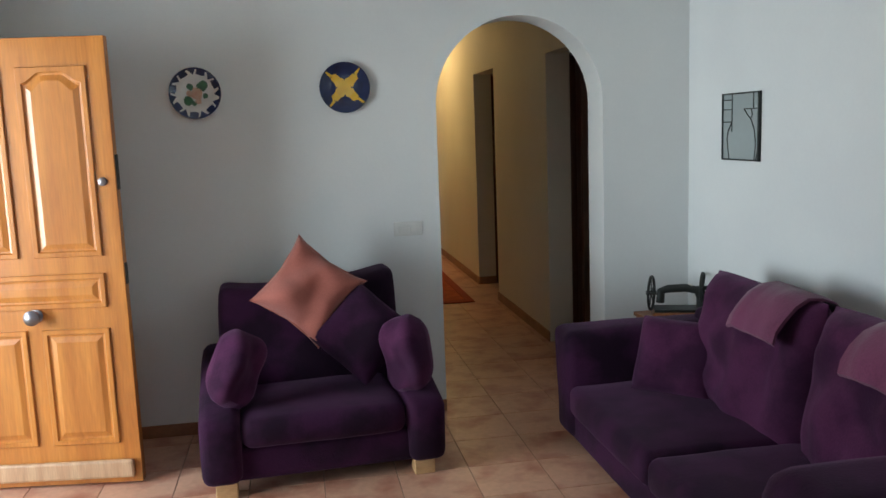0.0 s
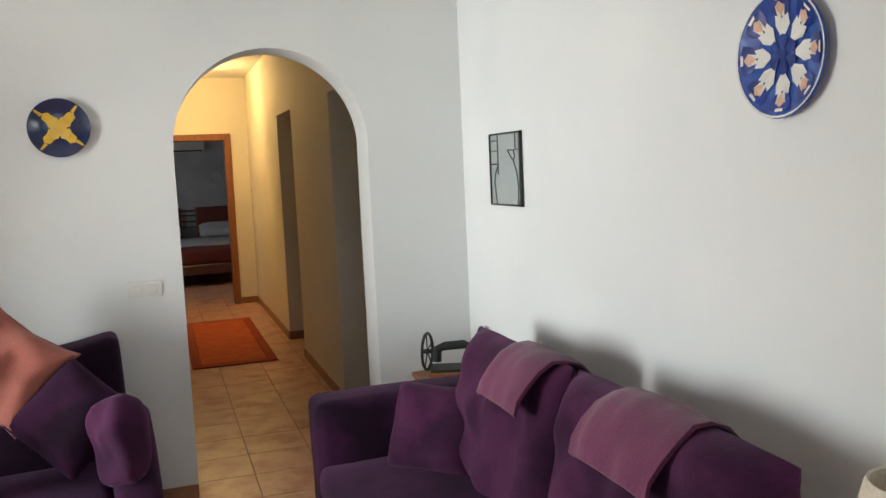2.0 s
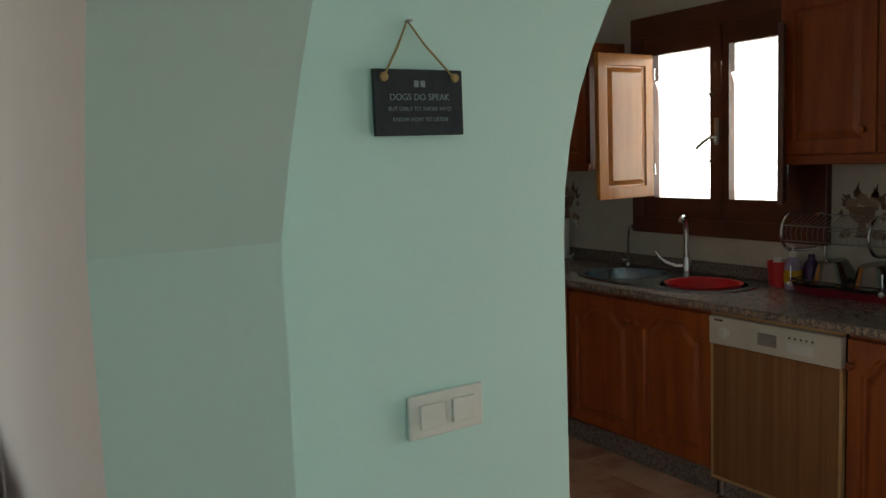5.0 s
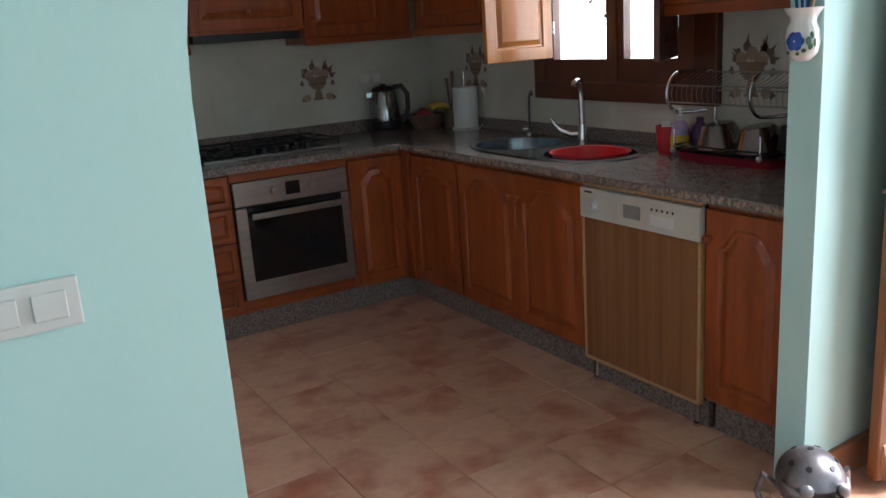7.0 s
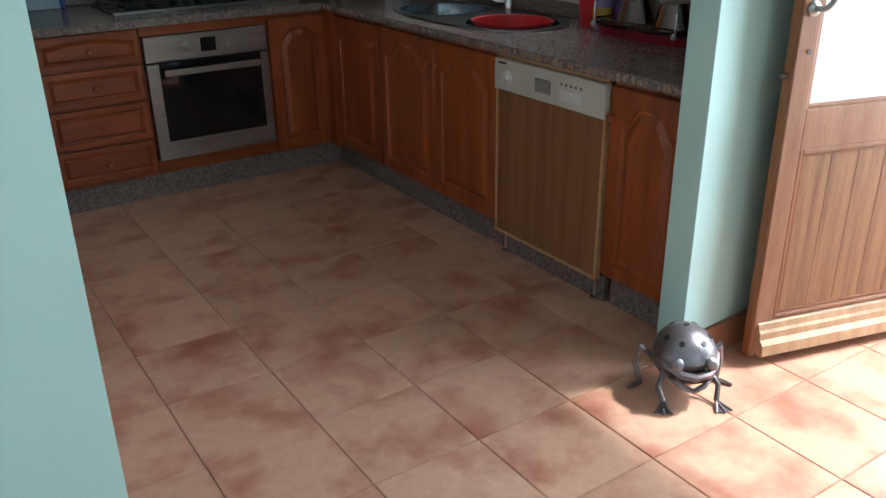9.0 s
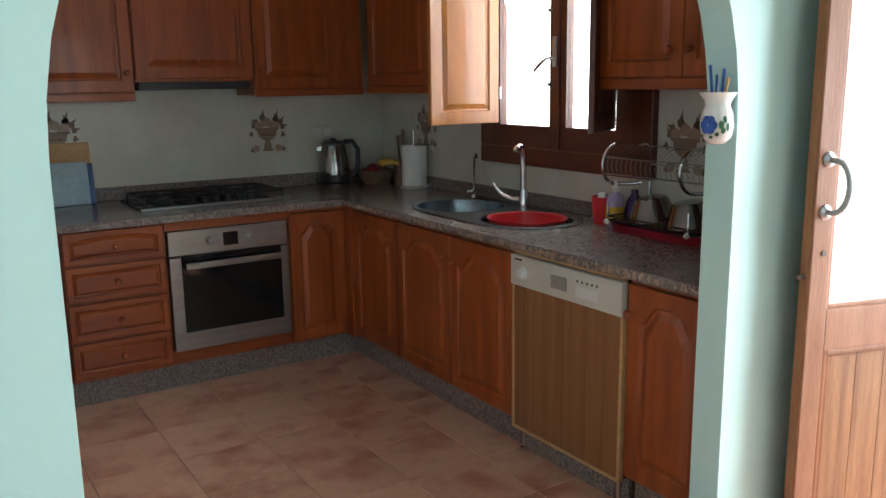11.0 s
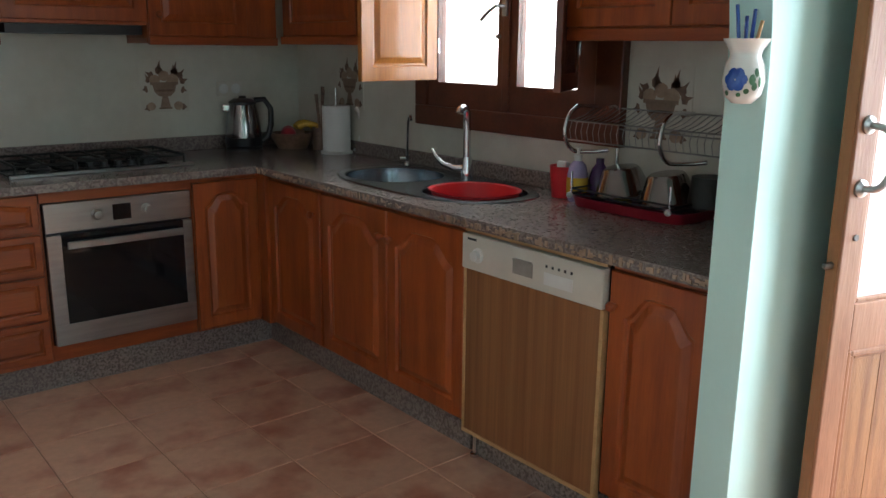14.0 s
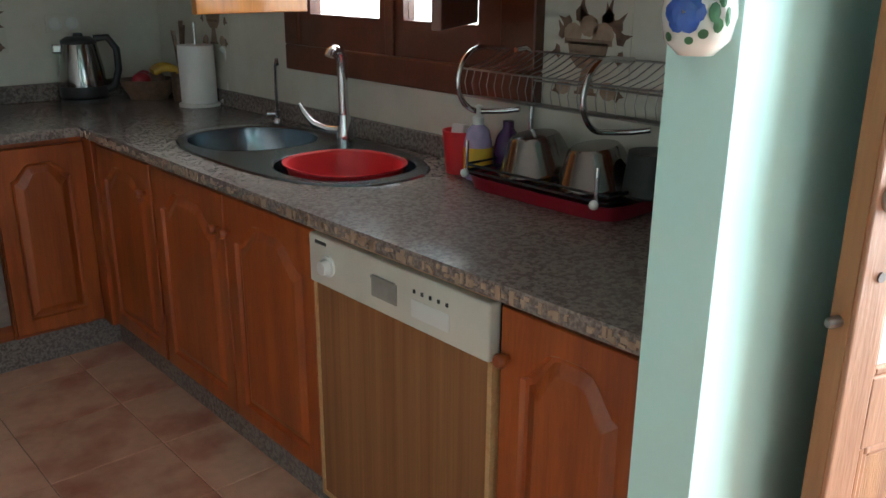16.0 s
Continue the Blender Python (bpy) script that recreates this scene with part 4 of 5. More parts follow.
def armchair():
    c = thing("armchair", "deep purple velvet armchair against the white wall", "armchair", pose(0.385, 3.87, 0, 0, 0, 3.5))
    part("seat_base", soft_box((-0.52, 0.03, 0.07), (0.52, 0.82, 0.235), 0.03, 0.004), VELVET, c, "", True)
    part("seat_cushion", soft_box((-0.375, -0.005, 0.225), (0.375, 0.62, 0.365), 0.045, 0.018, 3), VELVET, c, "", True)
    for s in (-1, 1):
        bm = soft_box((s * 0.565, -0.01, 0.07), (s * 0.385, 0.82, 0.375), 0.045, 0.010, s)
        for v in bm.verts:
            if v.co.z > 0.3:
                v.co.z += 0.22 * max(0.0, v.co.y) - 0.05 * (abs(v.co.x) - 0.47)
        part("armrest", bm, VELVET, c, "", True)
    bm = soft_box((-0.455, 0.58, 0.2), (0.445, 0.83, 0.835), 0.045, 0.022, 5)
    for v in bm.verts:
        v.co.y += 0.10 * (v.co.z - 0.5)
        v.co.z += 0.30 * v.co.x ** 2 * (v.co.z > 0.7) + (0.05 * v.co.x if v.co.z > 0.6 else 0)
    part("backrest", bm, VELVET, c, "", True)
    for x, y in ((-0.46, 0.06), (0.46, 0.06), (-0.46, 0.74), (0.46, 0.74)):
        part("foot", boxes(((x - 0.05, y - 0.04, 0), (x + 0.05, y + 0.04, 0.075)), bevel=0.006), LIGHTWOOD, c, "pale wooden block foot")
    for x, y, z, ry, rz, sd in ((-0.40, 0.15, 0.555, 32, 34, 2.0), (0.41, 0.17, 0.56, -18, -34, 7.0)):
        p = tagged(part("arm_cushion", turned(pillow(0.25, 0.38, 0.19, 18, 0.02, 0.06, sd, 0.9), pose(0, 0, 0, -16, ry, rz)), VELVET_L, None, "", True), "small purple velvet cushion on the armrest", "cushion", "armchair cushions")
        p.location = (0.385 + x, 3.90 + y, z)


armchair()
p = tagged(link_mesh("cushion", turned(pillow(0.43, 0.43, 0.18, 24, 0.15, 0.07, 4.0, 0.0), pose(0, 0, 0, -22, 0, 0) @ pose(0, 0, 0, 0, 39, 0)), TERRA, None, "", True), "salmon cotton cushion propped against the armchair back", "cushion")
p.location = (0.345, 4.40, 0.84)
bm = bmesh.new()
q = [pose(0, 0, 0, -22, 0, 0) @ pose(0, 0, 0, 0, 39, 0) @ Vector((0.2 * a * (1 if abs(b) == 1 else 0.89), 0, 0.2 * b * (1 if abs(a) == 1 else 0.89))) for a, b in ((-1, -1), (0, -1), (1, -1), (1, 0), (1, 1), (0, 1), (-1, 1), (-1, 0), (-1, -1))]
part("piping", tube(q, 0.006, 6, bm), TERRA, p)
p = tagged(link_mesh("cushion", turned(pillow(0.40, 0.40, 0.15, 18, 0.06, 0.02, 9.0), pose(0, 0, 0, -28, 0, -8) @ pose(0, 0, 0, 0, 42, 0)), VELVET, None, "", True), "purple velvet cushion leaning in the armchair", "cushion")
p.location = (0.60, 4.27, 0.63)


def sofa():
    ox, oy = 2.1, 3.1
    c = thing("sofa", "purple velvet two-seat sofa along the white wall", "sofa", pose(ox, oy, 0))

    def blk(x0, y0, z0, x1, y1, z1, bv, pf, sd):
        return soft_box((x0 - ox, y0 - oy, z0), (x1 - ox, y1 - oy, z1), bv, pf, sd)

    part("seat_base", blk(1.62, 1.95, 0.05, 2.5, 4.24, 0.235, 0.03, 0.004, 1), VELVET, c, "", True)
    part("seat_cushion", blk(1.585, 3.07, 0.2, 2.35, 4.0, 0.35, 0.045, 0.016, 2), VELVET, c, "", True)
    part("seat_cushion", blk(1.585, 2.30, 0.2, 2.35, 3.06, 0.35, 0.045, 0.016, 8), VELVET, c, "", True)
    for y0, y1, s in ((3.99, 4.23, 1), (1.98, 2.36, -1)):
        bm = blk(1.60, y0, 0.06, 2.46, y1, 0.60 if s > 0 else 0.63, 0.045 if s > 0 else 0.09, 0.012, s)
        for v in bm.verts:
            v.co.y += s * 0.14 * max(0.0, v.co.z - 0.22)
        part("armrest", bm, VELVET, c, "", True)
    part("back_frame", blk(2.34, 1.98, 0.1, 2.52, 4.2, 0.66, 0.05, 0.01, 3), VELVET, c, "", True)
    for yc, w, sd, h in ((3.455, 0.90, 1.0, 0.65), (2.46, 1.08, 6.0, 0.66)):
        bm = turned(pillow(w, h, 0.27, 24, 0.03, 0.045, sd, 0.16), Matrix.Translation((2.265 - ox, yc - oy, 0.595)) @ pose(0, 0, 0, 0, 0, -90) @ pose(0, 0, 0, -12, 0, 0))
        cu = part("back_cushion", bm, VELVET_L, c, "mauve velvet back cushion", True)
        cu.name = "back_cushion"


sofa()


def head_cloth(yc, w, seed):
    """A velvet cloth laid over the top of a back cushion."""
    prof = [(2.135, 0.74), (2.15, 0.785), (2.185, 0.835), (2.235, 0.885), (2.29, 0.912), (2.345, 0.915), (2.40, 0.895), (2.44, 0.85), (2.455, 0.78)]
    n = 14
    bm = bmesh.new()
    g = []
    for k, off in enumerate((0.0, 0.012)):
        rows = []
        for i, (x, z) in enumerate(prof):
            row = []
            for j in range(n + 1):
                v = j / n - 0.5
                wv = 0.014 * noise.noise(Vector((i * 0.45 + seed, v * 5, seed)))
                row.append(bm.verts.new((x - 0.026 + off * 0.7 - wv + 0.03 * v * v, yc + w * v * (1 + 0.03 * math.sin(i + seed)), z + 0.022 - off + wv - 0.05 * v * v)))
            rows.append(row)
        g.append(rows)
    for k, rows in enumerate(g):
        for i in range(len(prof) - 1):
            for j in range(n):
                f = (rows[i][j], rows[i + 1][j], rows[i + 1][j + 1], rows[i][j + 1])
                bm.faces.new(f if k == 0 else f[::-1])
    m = len(prof) - 1
    for i in range(m):
        for j in (0, n):
            bm.faces.new((g[0][i][j], g[1][i][j], g[1][i + 1][j], g[0][i + 1][j]))
    for j in range(n):
        for i in (0, m):
            bm.faces.new((g[0][i][j], g[0][i][j + 1], g[1][i][j + 1], g[1][i][j]))
    return tagged(link_mesh("headrest_cloth", bm, material("rose_mauve_velvet", (0.155, 0.040, 0.092), 0.85, second=(0.11, 0.028, 0.066), scale=4, grain=120, bump=0.15, sheen=0.25, spec=0.15), None, "", True), "rose-mauve velvet cloth draped over the sofa back", "cloth", "sofa headrest cloths")


head_cloth(3.25, 0.37, 1.0)
head_cloth(2.46, 0.42, 5.0)
p = tagged(link_mesh("cushion", turned(pillow(0.40, 0.38, 0.16, 18, 0.05, 0.025, 12.0), pose(0, 0, 0, -24, 3, -42)), VELVET_L, None, "", True), "purple velvet cushion leaning in the sofa corner", "cushion")
p.location = (2.05, 3.76, 0.515)


def side_table():
    t = thing("side_table", "small dark wooden table in the room corner", "table", pose(2.42, 4.56, 0))
    part("tabletop", boxes(((-0.17, -0.20, 0.49), (0.17, 0.20, 0.515)), bevel=0.005), FRAMEWOOD, t)
    for x in (-0.14, 0.14):
        for y in (-0.17, 0.17):
            part("leg", boxes(((x - 0.018, y - 0.018, 0), (x + 0.018, y + 0.018, 0.49)), bevel=0.003), FRAMEWOOD, t)


side_table()


def sewing_machine():
    s = thing("sewing_machine", "antique black hand-crank sewing machine on a wooden base", "sewing machine", pose(2.455, 4.56, 0.515, 0, 0, -20))
    part("wooden_base", boxes(((-0.16, -0.09, 0), (0.16, 0.09, 0.035)), bevel=0.006), FRAMEWOOD, s)
    part("bed", boxes(((-0.15, -0.075, 0.035), (0.15, 0.075, 0.05)), bevel=0.005), IRON, s)
    part("pillar", tube([(0.11, 0, 0.05), (0.11, 0, 0.11), (0.09, 0, 0.15), (0.03, 0, 0.165), (-0.07, 0, 0.16), (-0.11, 0, 0.145), (-0.115, 0, 0.08)], 0.024, 12), IRON, s, "", True)
    part("spool_drum", lathe([(0.0, -0.045), (0.016, -0.04), (0.016, 0.04), (0, 0.045)], 20, Matrix.Translation((0.02, 0.0, 0.17)) @ pose(0, 0, 0, 0, 90)), CREAMPL, s, "cream cylinder", True)
    for x, z, r in ((-0.165, 0.135, 0.095), (0.12, 0.165, 0.085)):
        w = part("hand_wheel", tube(arc((x, 0, z), r, 0, 360, 28, (0.25, 0.97, 0)), 0.008, 8), IRON, s, "spoked black wheel", True)
        bm = bmesh.new()
        for k in range(5):
            a = math.radians(72 * k + 20)
            tube([(x, 0, z), (x + 0.25 * r * math.cos(a), 0.97 * r * math.cos(a), z + r * math.sin(a))], 0.0035, 6, bm)
        tube([(x - 0.03, 0, z), (x + 0.03, 0, z)], 0.012, 10, bm)
        part("spokes", bm, IRON, w)


sewing_machine()
lamp = thing("floor_lamp", "short lamp with a round cream drum shade beside the sofa", "lamp", pose(2.40, 1.69, 0.015))
part("base", lathe([(0, 0), (0.11, 0), (0.11, 0.02), (0.02, 0.035), (0.015, 0.7), (0, 0.7)], 24), BRONZE, lamp, "", True)
part("shade", lathe([(0.115, 0.70), (0.125, 0.76), (0.122, 0.86), (0.105, 0.925), (0.10, 0.935), (0.095, 0.932), (0.112, 0.86), (0.115, 0.76), (0.108, 0.70)], 36), SHADE, lamp, "cream woven drum shade", True)


# ---- wall things ----
def plate_mesh(r):
    return lathe([(0, 0.0), (r * 0.55, 0.0), (r * 0.62, 0.004), (r * 0.95, 0.02), (r, 0.024), (r * 0.985, 0.029), (r * 0.93, 0.026), (r * 0.60, 0.011), (r * 0.5, 0.008), (0, 0.008)], 48, pose(0, 0, 0, 90))


def dish_y(r, R):
    k = r / R
    return -(0.0088 if k < 0.5 else 0.0115 + (k - 0.6) * 0.042 * 1.08 if k > 0.6 else 0.0088 + (k - 0.5) * 0.027) - 0.0022


def motif(polys, R):
    """Painted shapes laid on a dish: lists of (radius fraction, degrees)."""
    bm = bmesh.new()
    for poly in polys:
        bm.faces.new([bm.verts.new((R * k * math.cos(radians(a)), dish_y(R * k, R), R * k * math.sin(radians(a)))) for k, a in poly])
    return bm


def petal(k0, k1, a, half, tip=0.6):
    return [(k0, a - half * 0.5), ((k0 + k1) / 2, a - half), (k1 * 0.93, a - half * tip), (k1, a), (k1 * 0.93, a + half * tip), ((k0 + k1) / 2, a + half), (k0, a + half * 0.5)]


def ring(k0, k1, n=40):
    return [[(k0, 360 * i / n), (k1, 360 * i / n), (k1, 360 * (i + 1) / n), (k0, 360 * (i + 1) / n)] for i in range(n)]


def blob(cx, cz, r, n=9, seed=0):
    random.seed(seed)
    pts = []
    for i in range(n):
        a = 2 * math.pi * i / n
        x, z = cx + r * math.cos(a) * (0.8 + 0.4 * random.random()), cz + r * math.sin(a) * (0.8 + 0.4 * random.random())
        pts.append((math.hypot(x, z), math.degrees(math.atan2(z, x))))
    return pts


def plates():
    a = thing("wall_plate", "white ceramic plate with blue triangles and painted fruit", "plate", pose(-0.18, YB - 0.002, 1.866), "plates on the wall")
    part("dish", plate_mesh(0.138), PORCELAIN, a, "", True)
    part("painted_rim", motif([[(0.74, t - 13), (0.95, t - 9), (0.95, t + 9), (0.74, t + 13), (0.70, t)] if i % 2 else [(0.70, t - 3), (0.95, t - 11), (0.95, t + 11)] for i, t in enumerate(range(0, 360, 24))], 0.138), NAVY, a, "blue triangle border")
    part("painted_edge", motif(ring(0.90, 0.97), 0.138), NAVY, a, "blue edge line")
    part("painted_fruit", motif([blob(0.05, -0.02, 0.24, seed=1), blob(-0.22, 0.0, 0.12, seed=2), blob(0.1, -0.3, 0.12, seed=3)], 0.138), PEACH, a)
    part("painted_leaves", motif([blob(-0.18, 0.25, 0.13, seed=4), blob(0.28, 0.26, 0.20, seed=5), blob(-0.28, -0.28, 0.18, seed=6), blob(0.36, -0.1, 0.11, seed=7), blob(-0.05, -0.38, 0.1, seed=8)], 0.138), GREEN, a)
    b = thing("wall_plate", "navy ceramic plate with a yellow starred sun", "plate", pose(0.605, YB - 0.002, 1.875), "plates on the wall")
    part("dish", plate_mesh(0.137), NAVY, b, "", True)
    star = [[(0.0, 0)] + blob(0, 0, 0.30, 12, 3)[:0] + [(0.34, t - 40), (0.42, t - 22), (0.62, t - 14), (0.70, t), (0.62, t + 14), (0.42, t + 22), (0.34, t + 40)] for t in (45, 135, 225, 315)]
    part("painted_sun", motif(star, 0.137), YELLOW, b)
    part("painted_heart", turned(motif([blob(0, 0, 0.26, 12, 3)], 0.137), Matrix.Translation((0, -0.001, 0))), YELLOW, b)
    part("painted_rays", motif([[(0.68, t - 5), (0.95, t - 2), (0.95, t + 2), (0.68, t + 5)] for t in (50, 140, 230, 320)], 0.137), YELLOW, b)
    c = thing("wall_plate", "large blue and white plate with a painted flower", "plate", pose(XR - 0.002, 2.30, 1.868, 0, 0, -90), "plates on the wall")
    R = 0.168
    part("dish", plate_mesh(R), LBLUE, c, "", True)
    part("painted_rim", motif(ring(0.95, 0.985), R), PORCELAIN, c, "white rim line")
    for t in range(0, 360, 45):
        part("painted_lobe", motif([petal(0.52, 0.93, t, 17, 0.95)], R), BLUE, c).location.y = -0.0005
    white = motif([q for t in range(0, 360, 45) for q in ([(0.28, t - 8), (0.48, t - 19), (0.64, t - 13), (0.56, t)], [(0.28, t + 8), (0.28, t - 8), (0.56, t)], [(0.28, t + 8), (0.56, t), (0.64, t + 13), (0.48, t + 19)], [(0.45, t - 6), (0.80, t - 8), (0.66, t)], [(0.45, t + 6), (0.66, t), (0.80, t + 8)])], R)
    part("painted_petals", turned(white, Matrix.Translation((0, -0.0015, 0))), PORCELAIN, c)
    part("painted_tips", turned(motif([petal(0.60, 0.82, t, 7, 0.9) for t in range(0, 360, 45)], R), Matrix.Translation((0, -0.0025, 0))), PEACH, c)
    part("painted_heart", turned(motif([petal(0.10, 0.32, t, 24, 0.9) for t in range(30, 390, 60)] + [[(0.08, t) for t in range(0, 360, 45)]], R), Matrix.Translation((0, -0.003, 0))), BLUE, c)
    part("painted_dashes", turned(motif([[(0.84, t - 5), (0.89, t - 6), (0.89, t + 6), (0.84, t + 5)] for t in range(0, 360, 45)], R), Matrix.Translation((0, -0.002, 0))), PORCELAIN, c)


plates()


def leaded_picture():
    p = thing("wall_picture", "small silvered glass picture with black leaded lines", "picture", pose(XR - 0.003, 4.37, 1.414, 0, 0, -90))
    w, h = 0.37, 0.35
    part("glass", boxes(((0.004, -0.008, 0.004), (w - 0.004, -0.001, h - 0.004))), GLASSY, p)
    bm = boxes(((0, -0.014, 0), (w, 0, 0.008)), ((0, -0.014, h - 0.008), (w, 0, h)), ((0, -0.014, 0), (0.008, 0, h)), ((w - 0.014, -0.014, 0), (w, 0, h)))
    part("frame", bm, IRON, p, "thin black metal frame")
    y = -0.009
    bm = bmesh.new()
    for pts in ([(0.10, h), (0.10, 0.15)], [(0, 0.315), (0.10, 0.315)], [(0, 0.265), (0.10, 0.265)], [(0, 0.20), (0.10, 0.20)], [(0.10, 0.20), (0.06, 0.15), (0.05, 0.11), (0.06, 0.06), (0.075, 0.0)],
                [(0.22, 0.265), (w, 0.265)], [(0.22, 0.265), (0.26, 0.23), (0.285, 0.215), (0.32, 0.16), (0.335, 0.09), (0.32, 0.0)], [(0.285, 0.215), (0.30, 0.235), (0.29, 0.262)], [(0.31, h), (0.31, 0.265)], [(w, 0.1), (0.345, 0.03), (0.335, 0.0)]):
        tube([(x, y, z) for x, z in pts], 0.0032, 6, bm)
    part("leading", bm, IRON, p, "black leaded lines")


leaded_picture()


def switch(m, label):
    s = thing("light_switch", label, "switch", m, "light switches")
    part("plate", boxes(((0, -0.009, 0), (0.162, 0, 0.08)), bevel=0.003), WHITEPL, s)
    for x in (0.021, 0.091):
        part("rocker", turned(boxes(((x, -0.016, 0.018), (x + 0.05, -0.008, 0.062)), bevel=0.002), Matrix()), WHITEPL, s)


switch(pose(0.84, YB, 1.045), "white double light switch on the white wall")
switch(pose(3.18, wall_y(3.18) - 0.002, 1.074, 0, 0, 2), "white double light switch on the mint wall")


def wall_socket(m, label):
    """A double socket with two round wells."""
    s = thing("wall_socket", label, "socket", m)
    part("plate", boxes(((-0.075, -0.008, -0.04), (0.075, 0, 0.04)), bevel=0.004), CREAMPL, s)
    for x in (-0.036, 0.036):
        part("socket_well", lathe([(0.027, 0), (0.027, 0.004), (0.022, 0.004), (0.020, 0.001), (0, 0.001)], 20, Matrix.Translation((x, -0.008, 0)) @ pose(0, 0, 0, 90)), WHITEPL, s, "", True)


wall_socket(pose(5.59, KY, 1.222), "cream double power socket on the tiled wall")


def text_mesh(words, size):
    cu = bpy.data.curves.new("words", "FONT")
    cu.body, cu.size, cu.align_x, cu.extrude = words, size, "CENTER", 0.0003
    ob = bpy.data.objects.new("words", cu)
    me = bpy.data.meshes.new_from_object(ob)
    bpy.data.objects.remove(ob)
    bm = bmesh.new()
    bm.from_mesh(me)
    return bm


def slate_sign():
    s = thing("slate_sign", "small black slate sign hanging from jute string", "sign", pose(3.226, wall_y(3.226) - 0.012, 1.612))
    part("board", boxes(((-0.088, -0.004, 0), (0.088, 0.004, 0.112)), bevel=0.0015), SLATE, s)
    part("string", tube([(-0.07, -0.006, 0.098), (-0.035, 0.004, 0.15), (-0.012, 0.008, 0.195), (0.02, 0.006, 0.155), (0.07, -0.006, 0.098)], 0.0022, 6), ROPE, s, "", True)
    part("nail", tube([(-0.012, -0.006, 0.193), (-0.012, 0.012, 0.193)], 0.003, 8), STEEL, s)
    for x in (-0.07, 0.07):
        part("knot", lathe([(0, 0), (0.008, 0.002), (0.007, 0.007), (0, 0.009)], 10, Matrix.Translation((x, -0.004, 0.098)) @ pose(0, 0, 0, 90)), ROPE, s, "", True)
    for words, size, z in (("DOGS DO SPEAK", 0.0155, 0.060), ("BUT ONLY TO THOSE WHO", 0.0098, 0.042), ("KNOW HOW TO LISTEN", 0.0098, 0.024)):
        part("lettering", turned(text_mesh(words, size), Matrix.Translation((0, -0.0048, z)) @ pose(0, 0, 0, 90)), CHALK, s)
    part("emblem", boxes(((-0.011, -0.0052, 0.082), (-0.002, -0.004, 0.093)), ((0.002, -0.0052, 0.082), (0.011, -0.0052 + 0.0012, 0.093))), CHALK, s)


slate_sign()


def wall_vase():
    v = thing("wall_vase", "white ceramic wall vase with a blue painted flower", "vase", pose(5.262, 1.838, 1.338, 0, 0, -65))
    part("vase_body", lathe([(0, 0), (0.022, 0.002), (0.040, 0.02), (0.046, 0.05), (0.042, 0.085), (0.033, 0.105), (0.036, 0.118), (0.052, 0.142), (0.048, 0.142), (0.03, 0.112), (0.03, 0.09), (0, 0.085)], 28), PORCELAIN, v, "", True)

    def on(a, z, r=0.0475):
        k = r - 0.22 * max(0.0, abs(z - 0.05) - 0.01)
        return (k * math.cos(radians(a)), k * math.sin(radians(a)), z)

    def spot(bm, a, z, wa, hz, n=9):
        c = bm.verts.new(on(a, z, 0.0495))
        e = [bm.verts.new(on(a + wa * math.cos(2 * math.pi * i / n), z + hz * math.sin(2 * math.pi * i / n), 0.049)) for i in range(n)]
        for i in range(n):
            bm.faces.new((c, e[i], e[(i + 1) % n]))

    bm = bmesh.new()
    for k in range(6):
        spot(bm, -105 + 17 * math.cos(k * 1.047), 0.055 + 0.014 * math.sin(k * 1.047), 15, 0.013)
    part("painted_flower", bm, LBLUE, v, "cobalt blue flower")
    bm = bmesh.new()
    for a, z, w, h in ((-62, 0.055, 9, 0.012), (-50, 0.07, 7, 0.01), (-55, 0.04, 8, 0.009), (-75, 0.03, 8, 0.006), (-40, 0.05, 6, 0.012), (-130, 0.025, 7, 0.006), (-95, 0.022, 7, 0.005)):
        spot(bm, a, z, w, h)
    part("painted_leaves", bm, GREEN, v)
    for x, y, t, mat, ln in ((-0.012, 0.0, 0.08, LBLUE, 0.215), (0.005, 0.008, -0.03, LBLUE, 0.205), (0.012, -0.01, -0.09, LIGHTWOOD, 0.18), (0.0, -0.012, 0.02, BLUE, 0.19)):
        pen = tagged(link_mesh("pen", tube([(x, y, 0.09), (x - t * 0.2, y + t * 0.1, ln)], 0.0042, 8), mat), "thin pen standing in the wall vase", "pen", "pens in the vase")
        pen.matrix_basis = pose(5.262, 1.838, 1.338, 0, 0, -65)


wall_vase()


